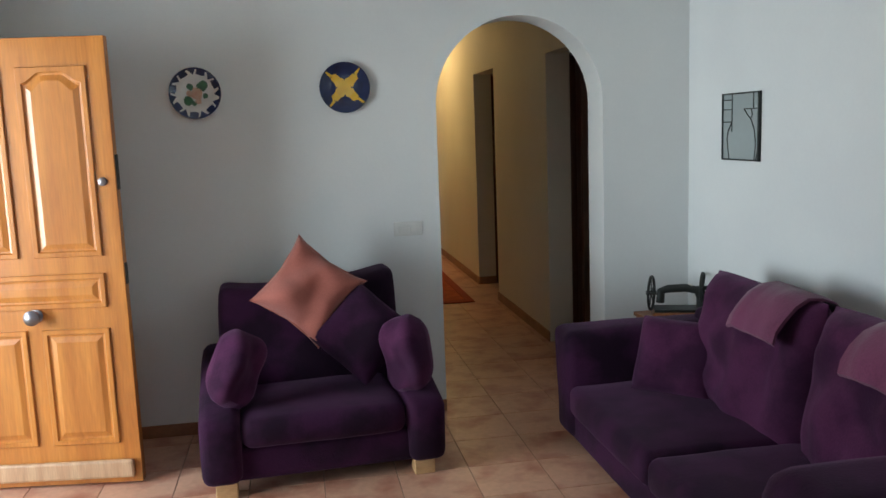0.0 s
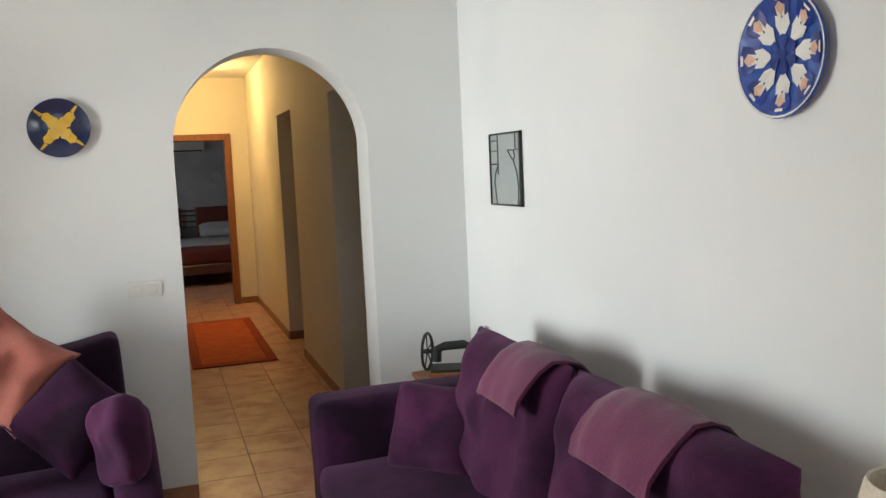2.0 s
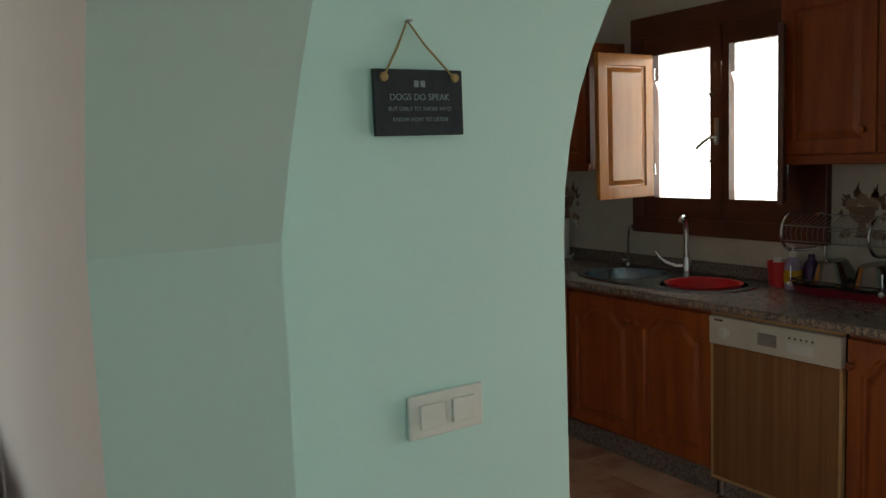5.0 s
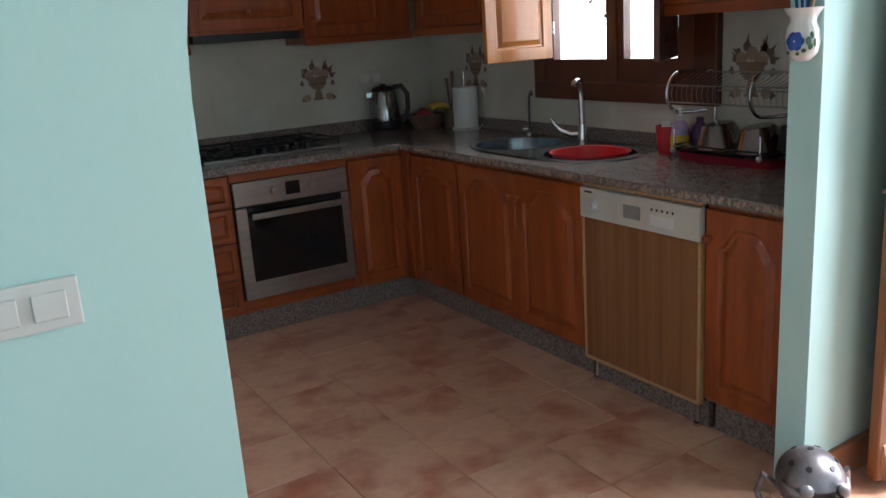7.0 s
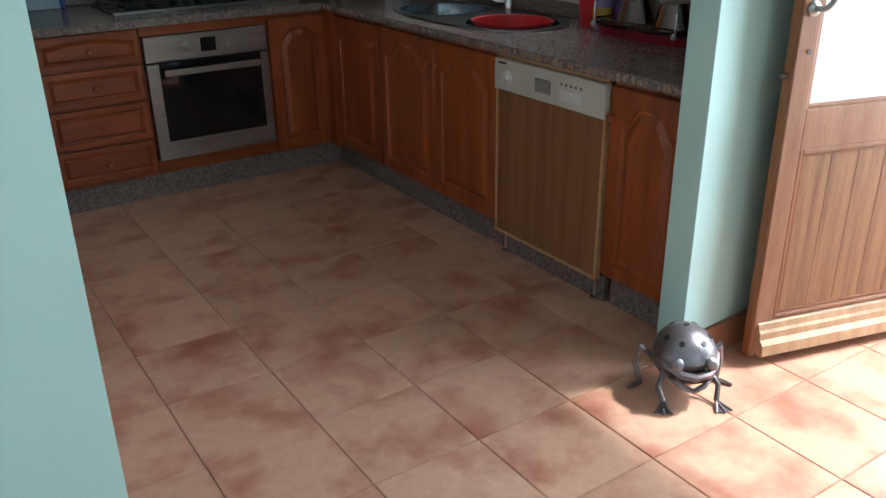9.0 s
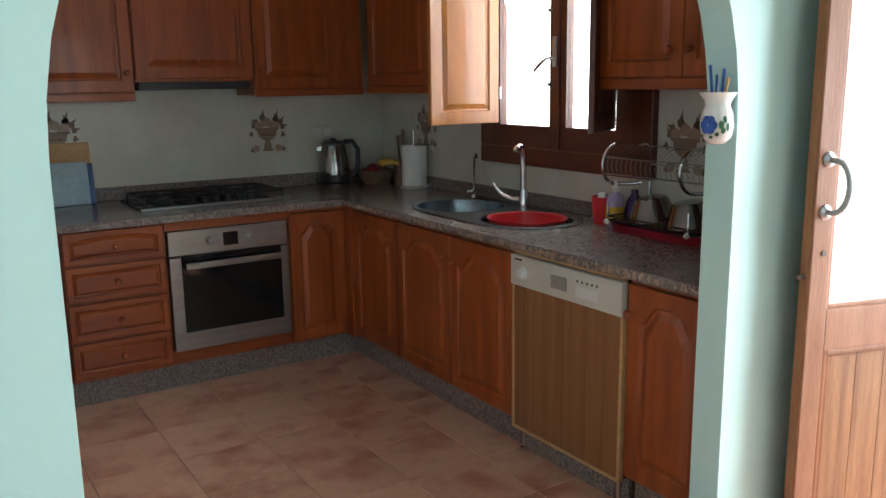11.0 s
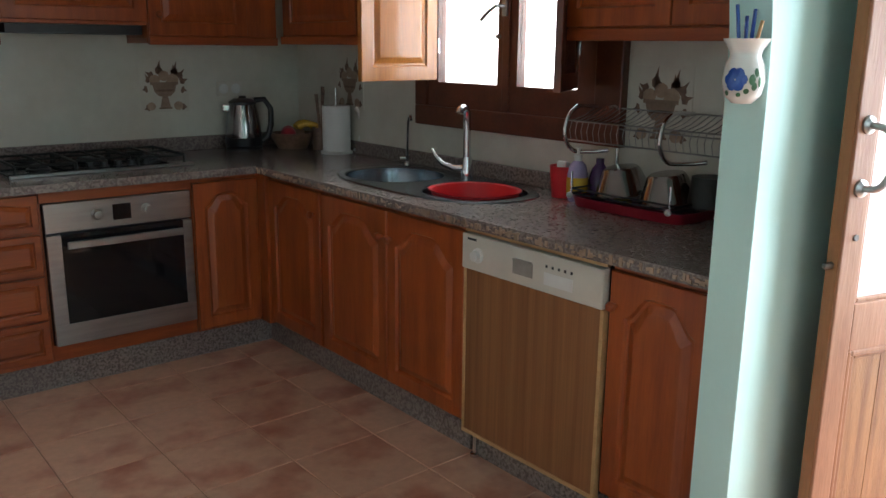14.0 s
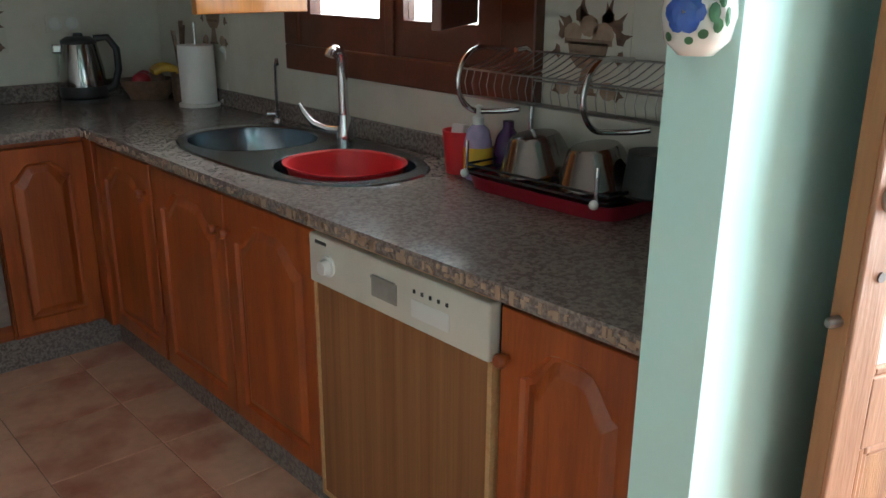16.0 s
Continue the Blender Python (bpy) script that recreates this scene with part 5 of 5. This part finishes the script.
def frog_figure():
    """A round metal frog lantern, one mesh; its spots and the mouth's shade are black."""
    bm = bmesh.new()
    bmesh.ops.create_uvsphere(bm, u_segments=28, v_segments=18, radius=0.088)
    for v in bm.verts:
        v.co.z *= 1.0
        v.co.y *= 1.12
        if v.co.y < -0.02 and v.co.z < 0.015:
            v.co.y *= 0.86
    bmesh.ops.translate(bm, vec=(0, 0, 0.115), verts=bm.verts)
    lip = [(-0.082, -0.02, 0.125), (-0.065, -0.07, 0.115), (-0.035, -0.105, 0.108), (0, -0.118, 0.106), (0.035, -0.105, 0.108), (0.065, -0.07, 0.115), (0.082, -0.02, 0.125)]
    tube(lip, 0.011, 8, bm)
    tube([(x * 0.92, y * 0.92, z - 0.048 + 0.02 * abs(x) / 0.08) for x, y, z in lip], 0.008, 8, bm)
    for s in (-1, 1):
        lathe([(0.018, 0), (0.018, 0.014), (0.011, 0.02), (0, 0.021)], 14, Matrix.Translation((s * 0.045, -0.082, 0.128)) @ pose(0, 0, 0, 60, 0, s * 20), bm)
        tube([(s * 0.065, -0.03, 0.075), (s * 0.085, -0.06, 0.045), (s * 0.075, -0.085, 0.012)], 0.008, 8, bm)
        tube([(s * 0.07, 0.03, 0.08), (s * 0.115, 0.035, 0.12), (s * 0.125, 0.05, 0.06), (s * 0.11, 0.03, 0.01)], 0.009, 8, bm)
        for k in (-28, 0, 28):
            a = radians(-90 + s * 12 + k)
            e = (s * 0.075 + 0.05 * math.cos(a), -0.085 + 0.05 * math.sin(a), 0.004)
            tube([(s * 0.075, -0.085, 0.01), e], 0.006, 6, bm, 0.5)
        w = [bm.verts.new(p) for p in ((s * 0.075, -0.08, 0.009), (s * 0.075 + 0.045 * math.cos(radians(-118 + s * 12)), -0.085 + 0.045 * math.sin(radians(-118 + s * 12)), 0.004), (s * 0.075 + 0.05 * math.cos(radians(-90 + s * 12)), -0.085 + 0.05 * math.sin(radians(-90 + s * 12)), 0.004), (s * 0.075 + 0.045 * math.cos(radians(-62 + s * 12)), -0.085 + 0.045 * math.sin(radians(-62 + s * 12)), 0.004))]
        bm.faces.new(w)
        tube([(s * 0.11, 0.03, 0.008), (s * 0.15, 0.0, 0.005)], 0.009, 6, bm, 0.5)
    dark = len(bm.faces)
    bm.faces.ensure_lookup_table()
    old = set(bm.faces)
    for x, y, z in ((-0.03, -0.065, 0.178), (0.03, -0.065, 0.178), (-0.06, -0.02, 0.178), (0.06, -0.02, 0.178), (0, 0.01, 0.202), (-0.03, 0.05, 0.19), (0.035, 0.05, 0.19)):
        d = (Vector((x, y / 1.25, z - 0.115))).normalized()
        q = d.to_track_quat("Z", "Y").to_matrix().to_4x4()
        lathe([(0.0085, 0), (0.0085, 0.003), (0, 0.003)], 12, Matrix.Translation(Vector((0, 0, 0.115)) + Vector((d.x * 0.088, d.y * 0.0985, d.z * 0.088)) * 0.99) @ q, bm)
    # flat black disc paints the shade inside the open mouth
    lathe([(0.062, 0), (0.05, 0.014), (0, 0.016)], 20, Matrix.Translation((0, -0.075, 0.088)) @ pose(0, 0, 0, 97) @ Matrix.Diagonal((1.05, 0.36, 1, 1)), bm)
    for f in bm.faces:
        if f not in old:
            f.material_index = 1
    ob = tagged(link_mesh("frog_figure", bm, [BRONZE, BLACK], None, "", True), "round bronze metal frog figure with webbed feet", "figurine")
    ob.matrix_basis = pose(5.213, 1.715, 0, 0, 0, -32) @ Matrix.Scale(1.1, 4)


frog_figure()


# ---- on the worktop ----
DARKCHROME = material("smoked_chrome", (0.30, 0.29, 0.285), 0.12, 1.0, bump=0, fine=0.02)


def kettle():
    k = thing("kettle", "steel electric kettle with black handle and lid", "kettle", pose(5.60, 5.015, CT + 0.001, 0, 0, -25) @ Matrix.Scale(1.1, 4))
    part("power_base", lathe([(0, 0), (0.088, 0), (0.088, 0.014), (0.06, 0.022), (0, 0.022)], 30), BLACK, k, "", True)
    part("jug", lathe([(0.0, 0.022), (0.085, 0.024), (0.088, 0.06), (0.082, 0.13), (0.07, 0.20), (0.064, 0.225), (0, 0.225)], 36), DARKCHROME, k, "polished steel jug", True)
    part("lid", lathe([(0.066, 0.222), (0.067, 0.234), (0.045, 0.248), (0.02, 0.25), (0.016, 0.262), (0, 0.264)], 30), BLACK, k, "", True)
    part("handle", tube([(0.055, 0, 0.24), (0.105, 0, 0.245), (0.135, 0, 0.20), (0.135, 0, 0.12), (0.115, 0, 0.06), (0.08, 0, 0.04)], 0.014, 10), BLACK, k, "", True)
    part("spout", boxes(((-0.098, -0.016, 0.185), (-0.055, 0.016, 0.222)), bevel=0.008), CHROME, k)
    part("lower_band", lathe([(0.0885, 0.022), (0.09, 0.03), (0.0895, 0.062), (0.087, 0.064)], 36), BLACK, k, "", True)


kettle()
towel = thing("kitchen_roll", "white kitchen paper roll on an upright holder", "paper roll", pose(5.925, 4.59, CT + 0.001))
part("holder_base", lathe([(0, 0), (0.085, 0), (0.085, 0.012), (0, 0.014)], 28), WHITEPL, towel, "", True)
part("paper", lathe([(0.018, 0.015), (0.074, 0.015), (0.075, 0.25), (0.02, 0.25), (0.018, 0.015)], 32), PAPER, towel, "", True)
part("holder_arm", tube([(0.08, -0.05, 0.01), (0.10, -0.07, 0.05), (0.115, -0.075, 0.14), (0.10, -0.065, 0.22), (0.085, -0.055, 0.24)], 0.011, 10), WHITEPL, towel, "", True)
part("spindle", tube([(0, 0, 0.01), (0, 0, 0.34)], 0.006, 10), CHROME, towel, "", True)
basket = thing("fruit_basket", "dark basket of fruit in the worktop corner", "basket", pose(5.855, 4.94, CT + 0.001))
part("basket_body", lathe([(0, 0), (0.08, 0), (0.115, 0.06), (0.12, 0.085), (0.112, 0.085), (0.075, 0.012), (0, 0.012)], 28), BROWNG, basket, "", True)
for x, y, r, mat in ((-0.05, -0.03, 0.042, DARKRED), (0.04, 0.03, 0.04, BROWNG), (0.0, 0.06, 0.04, DARKRED)):
    bm = bmesh.new()
    bmesh.ops.create_icosphere(bm, subdivisions=3, radius=r)
    fr = tagged(link_mesh("apple", bm, mat, None, "", True), "dark red apple in the fruit basket", "fruit", "fruit")
    fr.location = (5.86 + x, 4.93 + y, CT + 0.08)
for i in range(4):
    bn = tagged(link_mesh("banana", tube(arc((0, 0, 0), 0.085, 20, 130, 10, (1, 0, 0), (0, 0.3, 0.95)), 0.017, 10), YELLOW, None, "", True), "ripe yellow banana on the fruit basket", "fruit", "fruit")
    bn.matrix_basis = pose(5.90 + 0.012 * i, 4.84 + 0.03 * i, CT + 0.055, 0, 0, -35 + 14 * i)
for x, y, z, h, w, mat, nm, lab, lean in ((3.87, 5.085, 0.0, 0.33, 0.34, LIGHTWOOD, "cutting_board", "light wooden cutting board leaning on the tiles", -8), (3.885, 5.045, 0.0, 0.23, 0.30, PALEBLUE, "cutting_board", "pale blue plastic cutting board leaning on the tiles", -9)):
    b = thing(nm, lab, "board", pose(x, y, CT + 0.002, lean))
    part("board", boxes(((0, 0, 0), (w, 0.014, h)), bevel=0.005), mat, b)
    if mat is PALEBLUE:
        part("board_edge", boxes(((w - 0.003, -0.003, 0.0), (w + 0.024, 0.017, h - 0.01)), bevel=0.006), BLUE, b, "dark blue rubber edge")
spoons = thing("spoon_jar", "spoon and long handled tools in a small dark jar", "jar", pose(5.945, 4.78, CT + 0.001))
part("jar_body", lathe([(0, 0), (0.045, 0), (0.05, 0.12), (0.045, 0.12), (0.04, 0.01), (0, 0.01)], 24), BROWNG, spoons, "", True)
for dx, dy, h in ((0.02, 0.01, 0.32), (-0.02, 0.0, 0.30), (0.0, -0.02, 0.34)):
    part("tool", tube([(0, 0, 0.02), (dx, dy, h - 0.06), (dx * 1.3, dy * 1.3, h)], 0.006, 8, taper=1.8), BROWNG, spoons, "", True)

cup = thing("red_pot", "red plastic pot holding a sponge", "pot", pose(5.915, 2.955, CT + 0.001))
part("pot_body", lathe([(0, 0), (0.045, 0), (0.056, 0.12), (0.052, 0.12), (0.042, 0.008), (0, 0.008)], 28), RED, cup, "", True)
sp = tagged(link_mesh("sponge", boxes(((-0.035, -0.02, 0), (0.03, 0.02, 0.06)), bevel=0.006), WHITEPL), "white sponge in the red pot", "sponge")
sp.matrix_basis = pose(5.91, 2.955, CT + 0.075, 0, 15, 20)
soap = thing("soap_bottle", "lilac washing-up liquid bottle with white pump", "bottle", pose(5.89, 2.865, CT + 0.001))
part("bottle_body", lathe([(0, 0), (0.032, 0), (0.036, 0.02), (0.038, 0.1), (0.03, 0.135), (0.014, 0.15), (0, 0.15)], 26), LILAC, soap, "", True)
part("pump", lathe([(0.014, 0.148), (0.016, 0.17), (0.006, 0.175), (0.006, 0.195), (0.012, 0.198), (0, 0.204)], 18), WHITEPL, soap, "", True)
part("label", lathe([(0.0395, 0.03), (0.0398, 0.09)], 26), YELLOW, soap)
dark = thing("dark_bottle", "small dark purple bottle behind the dish tray", "bottle", pose(5.95, 2.81, CT + 0.001))
part("bottle_body", lathe([(0, 0), (0.035, 0), (0.038, 0.09), (0.03, 0.12), (0.015, 0.14), (0.015, 0.16), (0, 0.162)], 24), material("purple_bottle", (0.06, 0.02, 0.09), 0.25), dark, "", True)
yb = tagged(link_mesh("sponge", boxes(((-0.03, -0.02, 0), (0.03, 0.02, 0.08)), bevel=0.006), material("yellow_sponge", (0.55, 0.5, 0.08), 0.9, grain=150, bump=0.4)), "yellow-green sponge against the wall tiles", "sponge")
yb.matrix_basis = pose(5.98, 2.72, CT + 0.001, 0, 0, 80)


def dish_tray():
    t = thing("dish_tray", "dark red dish tray with black rack on the worktop", "dish rack", pose(5.925, 2.585, CT + 0.001))
    bm = bridge([oval(0, 0, 0.125, 0.235, 0.0, 40, 6), oval(0, 0, 0.135, 0.245, 0.035, 40, 6), oval(0, 0, 0.14, 0.25, 0.038, 40, 6), oval(0, 0, 0.13, 0.24, 0.034, 40, 6), oval(0, 0, 0.12, 0.23, 0.006, 40, 6)])
    part("tray", bm, DARKRED, t, "", True)
    bm = bmesh.new()
    for z in (0.045, 0.062):
        tube([(-0.125, -0.23, z), (-0.125, 0.23, z), (0.125, 0.23, z), (0.125, -0.23, z), (-0.125, -0.23, z)], 0.004, 6, bm)
    for i in range(13):
        y = -0.22 + 0.44 * i / 12
        part("wire", tube([(-0.125, y, 0.045), (0.125, y, 0.045)], 0.0022, 6), BLACK, t)
    part("wire_frame", bm, BLACK, t, "", True)
    for x, y in ((-0.127, 0.225), (-0.127, -0.2)):
        part("post", tube([(x, y, 0.03), (x, y, 0.125)], 0.0045, 8), CHROME, t, "", True)
    for y in (0.225, -0.2):
        bm = bmesh.new()
        bmesh.ops.create_icosphere(bm, subdivisions=2, radius=0.012, matrix=Matrix.Translation((-0.135, y, 0.04)))
        part("post_cap", bm, WHITEPL, t, "", True)


dish_tray()
for y, rx, h, tilt in ((2.60, 0.095, 0.10, -16), (2.405, 0.085, 0.10, -16)):
    b = tagged(link_mesh("metal_bowl", lathe([(0.105, 0), (0.10, 0.004), (0.066, 0.082), (0.058, 0.09), (0, 0.092)], 32), DARKCHROME, None, "", True), "upturned stainless steel bowl drying on the rack", "bowl", "drying bowls")
    b.matrix_basis = pose(5.925, y + 0.075, CT + 0.058, tilt * 0.3, -8)
b = tagged(link_mesh("dark_pan", lathe([(0.075, 0), (0.07, 0.004), (0.06, 0.10), (0, 0.105)], 28), IRON, None, "", True), "dark upturned pan drying at the end of the rack", "pan")
b.matrix_basis = pose(5.94, 2.335, CT + 0.052)


def plate_rack():
    r = thing("plate_rack", "chrome wire plate rack mounted on the tiled wall", "dish rack", pose(KX, 2.345, 0))
    for y in (0.43, -0.04):
        part("post", tube([(-0.02, y, 0.97), (-0.02, y, 1.22), (-0.03, y, 1.245), (-0.055, y, 1.255), (-0.09, y, 1.25)], 0.0075, 10), CHROME, r, "", True)
    for y in (0.545, 0.125):
        pts = [(-0.03, y - 0.02, 1.245), (-0.09, y, 1.25)] + arc((-0.10, y, 1.165), 0.085, 90, 265, 14, (1, 0, 0), (0, 0, 1)) + [(-0.06, y - 0.05, 1.082), (-0.04, y - 0.09, 1.09)]
        part("side_loop", tube(pts, 0.0075, 10), CHROME, r, "curved chrome tube", True)
    bm = bmesh.new()
    for x, z in ((-0.03, 1.245), (-0.17, 1.20), (-0.17, 1.13), (-0.03, 1.17), (-0.03, 1.11)):
        tube([(x, -0.10, z), (x, 0.55, z)], 0.003, 6, bm)
    part("rail", bm, STEEL, r, "", True)
    for i in range(24):
        y = -0.09 + 0.62 * i / 23
        part("wire", tube([(-0.03, y, 1.245), (-0.10, y, 1.215), (-0.165, y, 1.20), (-0.175, y, 1.165), (-0.165, y, 1.13), (-0.09, y, 1.12), (-0.03, y, 1.11)], 0.0013, 5), STEEL, r)


plate_rack()


def fruit_tile(m):
    """A picture tile of an urn with fruit and leaves, in a few flat glazes."""
    t = thing("picture_tile", "cream wall tile painted with brown fruit urn", "tile", m, "picture tiles")
    part("tile", boxes(((-0.128, -0.002, -0.135), (0.128, 0.0, 0.135))), SPLASH, t)

    def shapes(items, y, mat, nm):
        bm = bmesh.new()
        for pts in items:
            bm.faces.new([bm.verts.new((x, y, z)) for x, z in pts])
        part(nm, bm, mat, t)

    random.seed(11)
    leaves = []
    for cx, cz, a, ln in ((-0.075, 0.02, 120, 0.05), (-0.06, 0.05, 150, 0.045), (-0.03, 0.06, 80, 0.075), (-0.01, 0.05, 110, 0.06), (0.05, 0.045, 75, 0.085), (0.075, 0.04, 50, 0.06), (0.085, 0.02, 15, 0.05), (0.06, 0.06, 100, 0.05), (-0.09, -0.015, 190, 0.03), (0.09, -0.02, -20, 0.035), (-0.085, -0.11, 200, 0.03), (0.09, -0.11, -10, 0.03), (0.02, 0.0, 60, 0.05), (-0.04, 0.02, 130, 0.05)):
        d = Vector((math.cos(radians(a)), math.sin(radians(a))))
        n = Vector((-d.y, d.x))
        c = Vector((cx, cz))
        leaves.append([tuple(c - n * 0.012), tuple(c + d * ln * 0.35 - n * 0.019), tuple(c + d * ln * 0.55 - n * 0.006), tuple(c + d * ln), tuple(c + d * ln * 0.5 + n * 0.008), tuple(c + d * ln * 0.3 + n * 0.019), tuple(c + n * 0.012)])
    shapes(leaves, -0.0032, BROWNG, "painted_leaves")

    def disc(cx, cz, r):
        return [(cx + r * math.cos(i * 0.7), cz + r * math.sin(i * 0.7) * 0.9) for i in range(9)]

    shapes([disc(-0.05, 0.03, 0.03), disc(0.045, 0.03, 0.034), disc(0.0, 0.05, 0.03), disc(-0.075, -0.105, 0.024), disc(0.07, -0.105, 0.026)], -0.0040, TANG, "painted_fruit")
    shapes([[(-0.065, 0.01), (-0.055, -0.03), (-0.03, -0.055), (0.03, -0.055), (0.055, -0.03), (0.065, 0.01)], [(-0.015, -0.055), (-0.03, -0.12), (0.03, -0.12), (0.015, -0.055)], [(-0.075, 0.018), (-0.075, 0.004), (0.075, 0.004), (0.075, 0.018)]], -0.0048, URNG, "painted_urn")
    shapes([[(-0.05, -0.02), (-0.045, -0.03), (0.045, -0.03), (0.05, -0.02)], [(-0.035, -0.112), (-0.035, -0.12), (0.035, -0.12), (0.035, -0.112)]], -0.0054, BROWNG, "painted_band")


fruit_tile(pose(5.228, KY, 1.245))
fruit_tile(pose(KX, 2.61, 1.265, 0, 0, -90))
fruit_tile(pose(KX, 4.60, 1.27, 0, 0, -90))
fruit_tile(pose(4.05, KY, 1.27))


# ---- corridor and bedroom ----
rug = thing("rug", "orange wool rug with rust border on the corridor floor", "rug", pose(1.55, 8.92, 0.001))
part("field", boxes(((-0.28, -1.08, 0), (0.28, 1.08, 0.012)), bevel=0.003), RUG, rug)
part("border", boxes(((-0.36, -1.18, 0), (-0.282, 1.18, 0.011)), ((0.282, -1.18, 0), (0.36, 1.18, 0.011)), ((-0.282, -1.18, 0), (0.282, -1.082, 0.011)), ((-0.282, 1.082, 0), (0.282, 1.18, 0.011)), bevel=0.003), RUG_B, rug)
cl = thing("ceiling_lamp", "lit round glass ceiling lamp in the corridor", "lamp", pose(1.46, 10.1, TOP))
part("mount", lathe([(0, 0), (0.17, 0), (0.17, -0.02), (0, -0.02)], 32), BRONZE, cl, "", True)
part("glass_bowl", lathe([(0.165, -0.02), (0.16, -0.045), (0.12, -0.075), (0.06, -0.09), (0, -0.094)], 36), LAMPGLOW, cl, "glowing frosted glass bowl", True).visible_shadow = False
bed = thing("bed", "double bed with dark red spread and white pillows", "bed", pose(1.5, 14.2, 0))
part("frame", boxes(((-0.95, -0.9, 0.18), (0.95, 1.25, 0.34)), bevel=0.02), DARKWOOD, bed)
part("mattress", soft_box((-0.93, -0.9, 0.33), (0.93, 1.2, 0.55), 0.05, 0.01), BEDRED, bed, "dark red bedspread", True)
part("sheet", soft_box((-0.9, -0.2, 0.53), (0.9, 1.2, 0.60), 0.02, 0.01), LINEN, bed, "", True)
for x in (-0.45, 0.45):
    part("headboard", boxes(((x - 0.33, 1.26, 0.3), (x + 0.33, 1.32, 1.12)), bevel=0.02), material("red_brown_headboard", (0.15, 0.03, 0.02), 0.4), bed)
bm = bmesh.new()
for z in (0.78, 0.88, 0.98, 1.06):
    tube([(-0.14, 1.29, z), (0.14, 1.29, z)], 0.012, 8, bm)
part("headboard_bars", bm, IRON, bed)
for x in (-0.85, 0.85):
    for y in (-0.8, 1.2):
        part("leg", boxes(((x - 0.04, y - 0.04, 0), (x + 0.04, y + 0.04, 0.18))), DARKWOOD, bed)
for x in (-0.45, 0.45):
    pl = tagged(link_mesh("pillow", turned(pillow(0.62, 0.36, 0.16, 12, 0.03), pose(0, 0, 0, -60)), LINEN, None, "", True), "white pillow at the head of the bed", "pillow", "bed pillows")
    pl.location = (1.5 + x, 15.1, 0.74)
ac = thing("air_conditioner", "white wall air conditioner over the bed", "air conditioner", pose(1.45, 15.6, 2.05))
part("case", boxes(((-0.4, -0.19, 0), (0.4, 0, 0.27)), bevel=0.03), WHITEPL, ac)
part("outlet", boxes(((-0.36, -0.195, 0.02), (0.36, -0.18, 0.045))), BLACK, ac)
wp = thing("wall_plate", "small grey round plate on the bedroom wall", "plate", pose(2.0, 15.6, 1.62))
part("dish", plate_mesh(0.11), GREYWALL, wp, "", True)


# ---- floor tiles ----
PITCH, TX, TY = 0.3475, 4.185, 2.558


def tile_mesh(bm, x, y, s=PITCH - 0.0028, z=0.0):
    h = s / 2
    lo = [bm.verts.new((x + a * h, y + b * h, z - 0.0039)) for a, b in ((-1, -1), (1, -1), (1, 1), (-1, 1))]
    hi = [bm.verts.new((x + a * (h - 0.002), y + b * (h - 0.002), z)) for a, b in ((-1, -1), (1, -1), (1, 1), (-1, 1))]
    bm.faces.new(hi)
    for i in range(4):
        bm.faces.new((lo[i], lo[(i + 1) % 4], hi[(i + 1) % 4], hi[i]))


bm = bmesh.new()
tile_mesh(bm, 0, 0)
one = bpy.data.meshes.new("floor_tile")
bm.to_mesh(one)
bm.free()
one.materials.append(TILE)
floor_ob = bpy.data.objects["floor"]
rest = bmesh.new()
random.seed(7)
for i in range(-17, 8):
    for j in range(-17, 39):
        x, y = TX + (i + 0.5) * PITCH, TY + (j + 0.5) * PITCH
        inside = (-1.5 < x < XE + 0.2 and -3.1 < y < KY) or (-0.8 < x < 4.0 and KY <= y < 15.5)
        if not inside:
            continue
        near = (3.5 < x < XE and -0.2 < y < 4.5) or (-0.7 < x < 2.6 and 2.9 < y < 4.9) or (1.0 < x < 2.2 and 4.9 < y < 8)
        if near:
            t = new("floor_tile", one)
            t.parent = floor_ob
            t.location = (x, y, 0.0008 * (random.random() - 0.5))
        else:
            tile_mesh(rest, x, y)
part("floor_tiles", rest, TILE, floor_ob)["kind"] = "stuff"
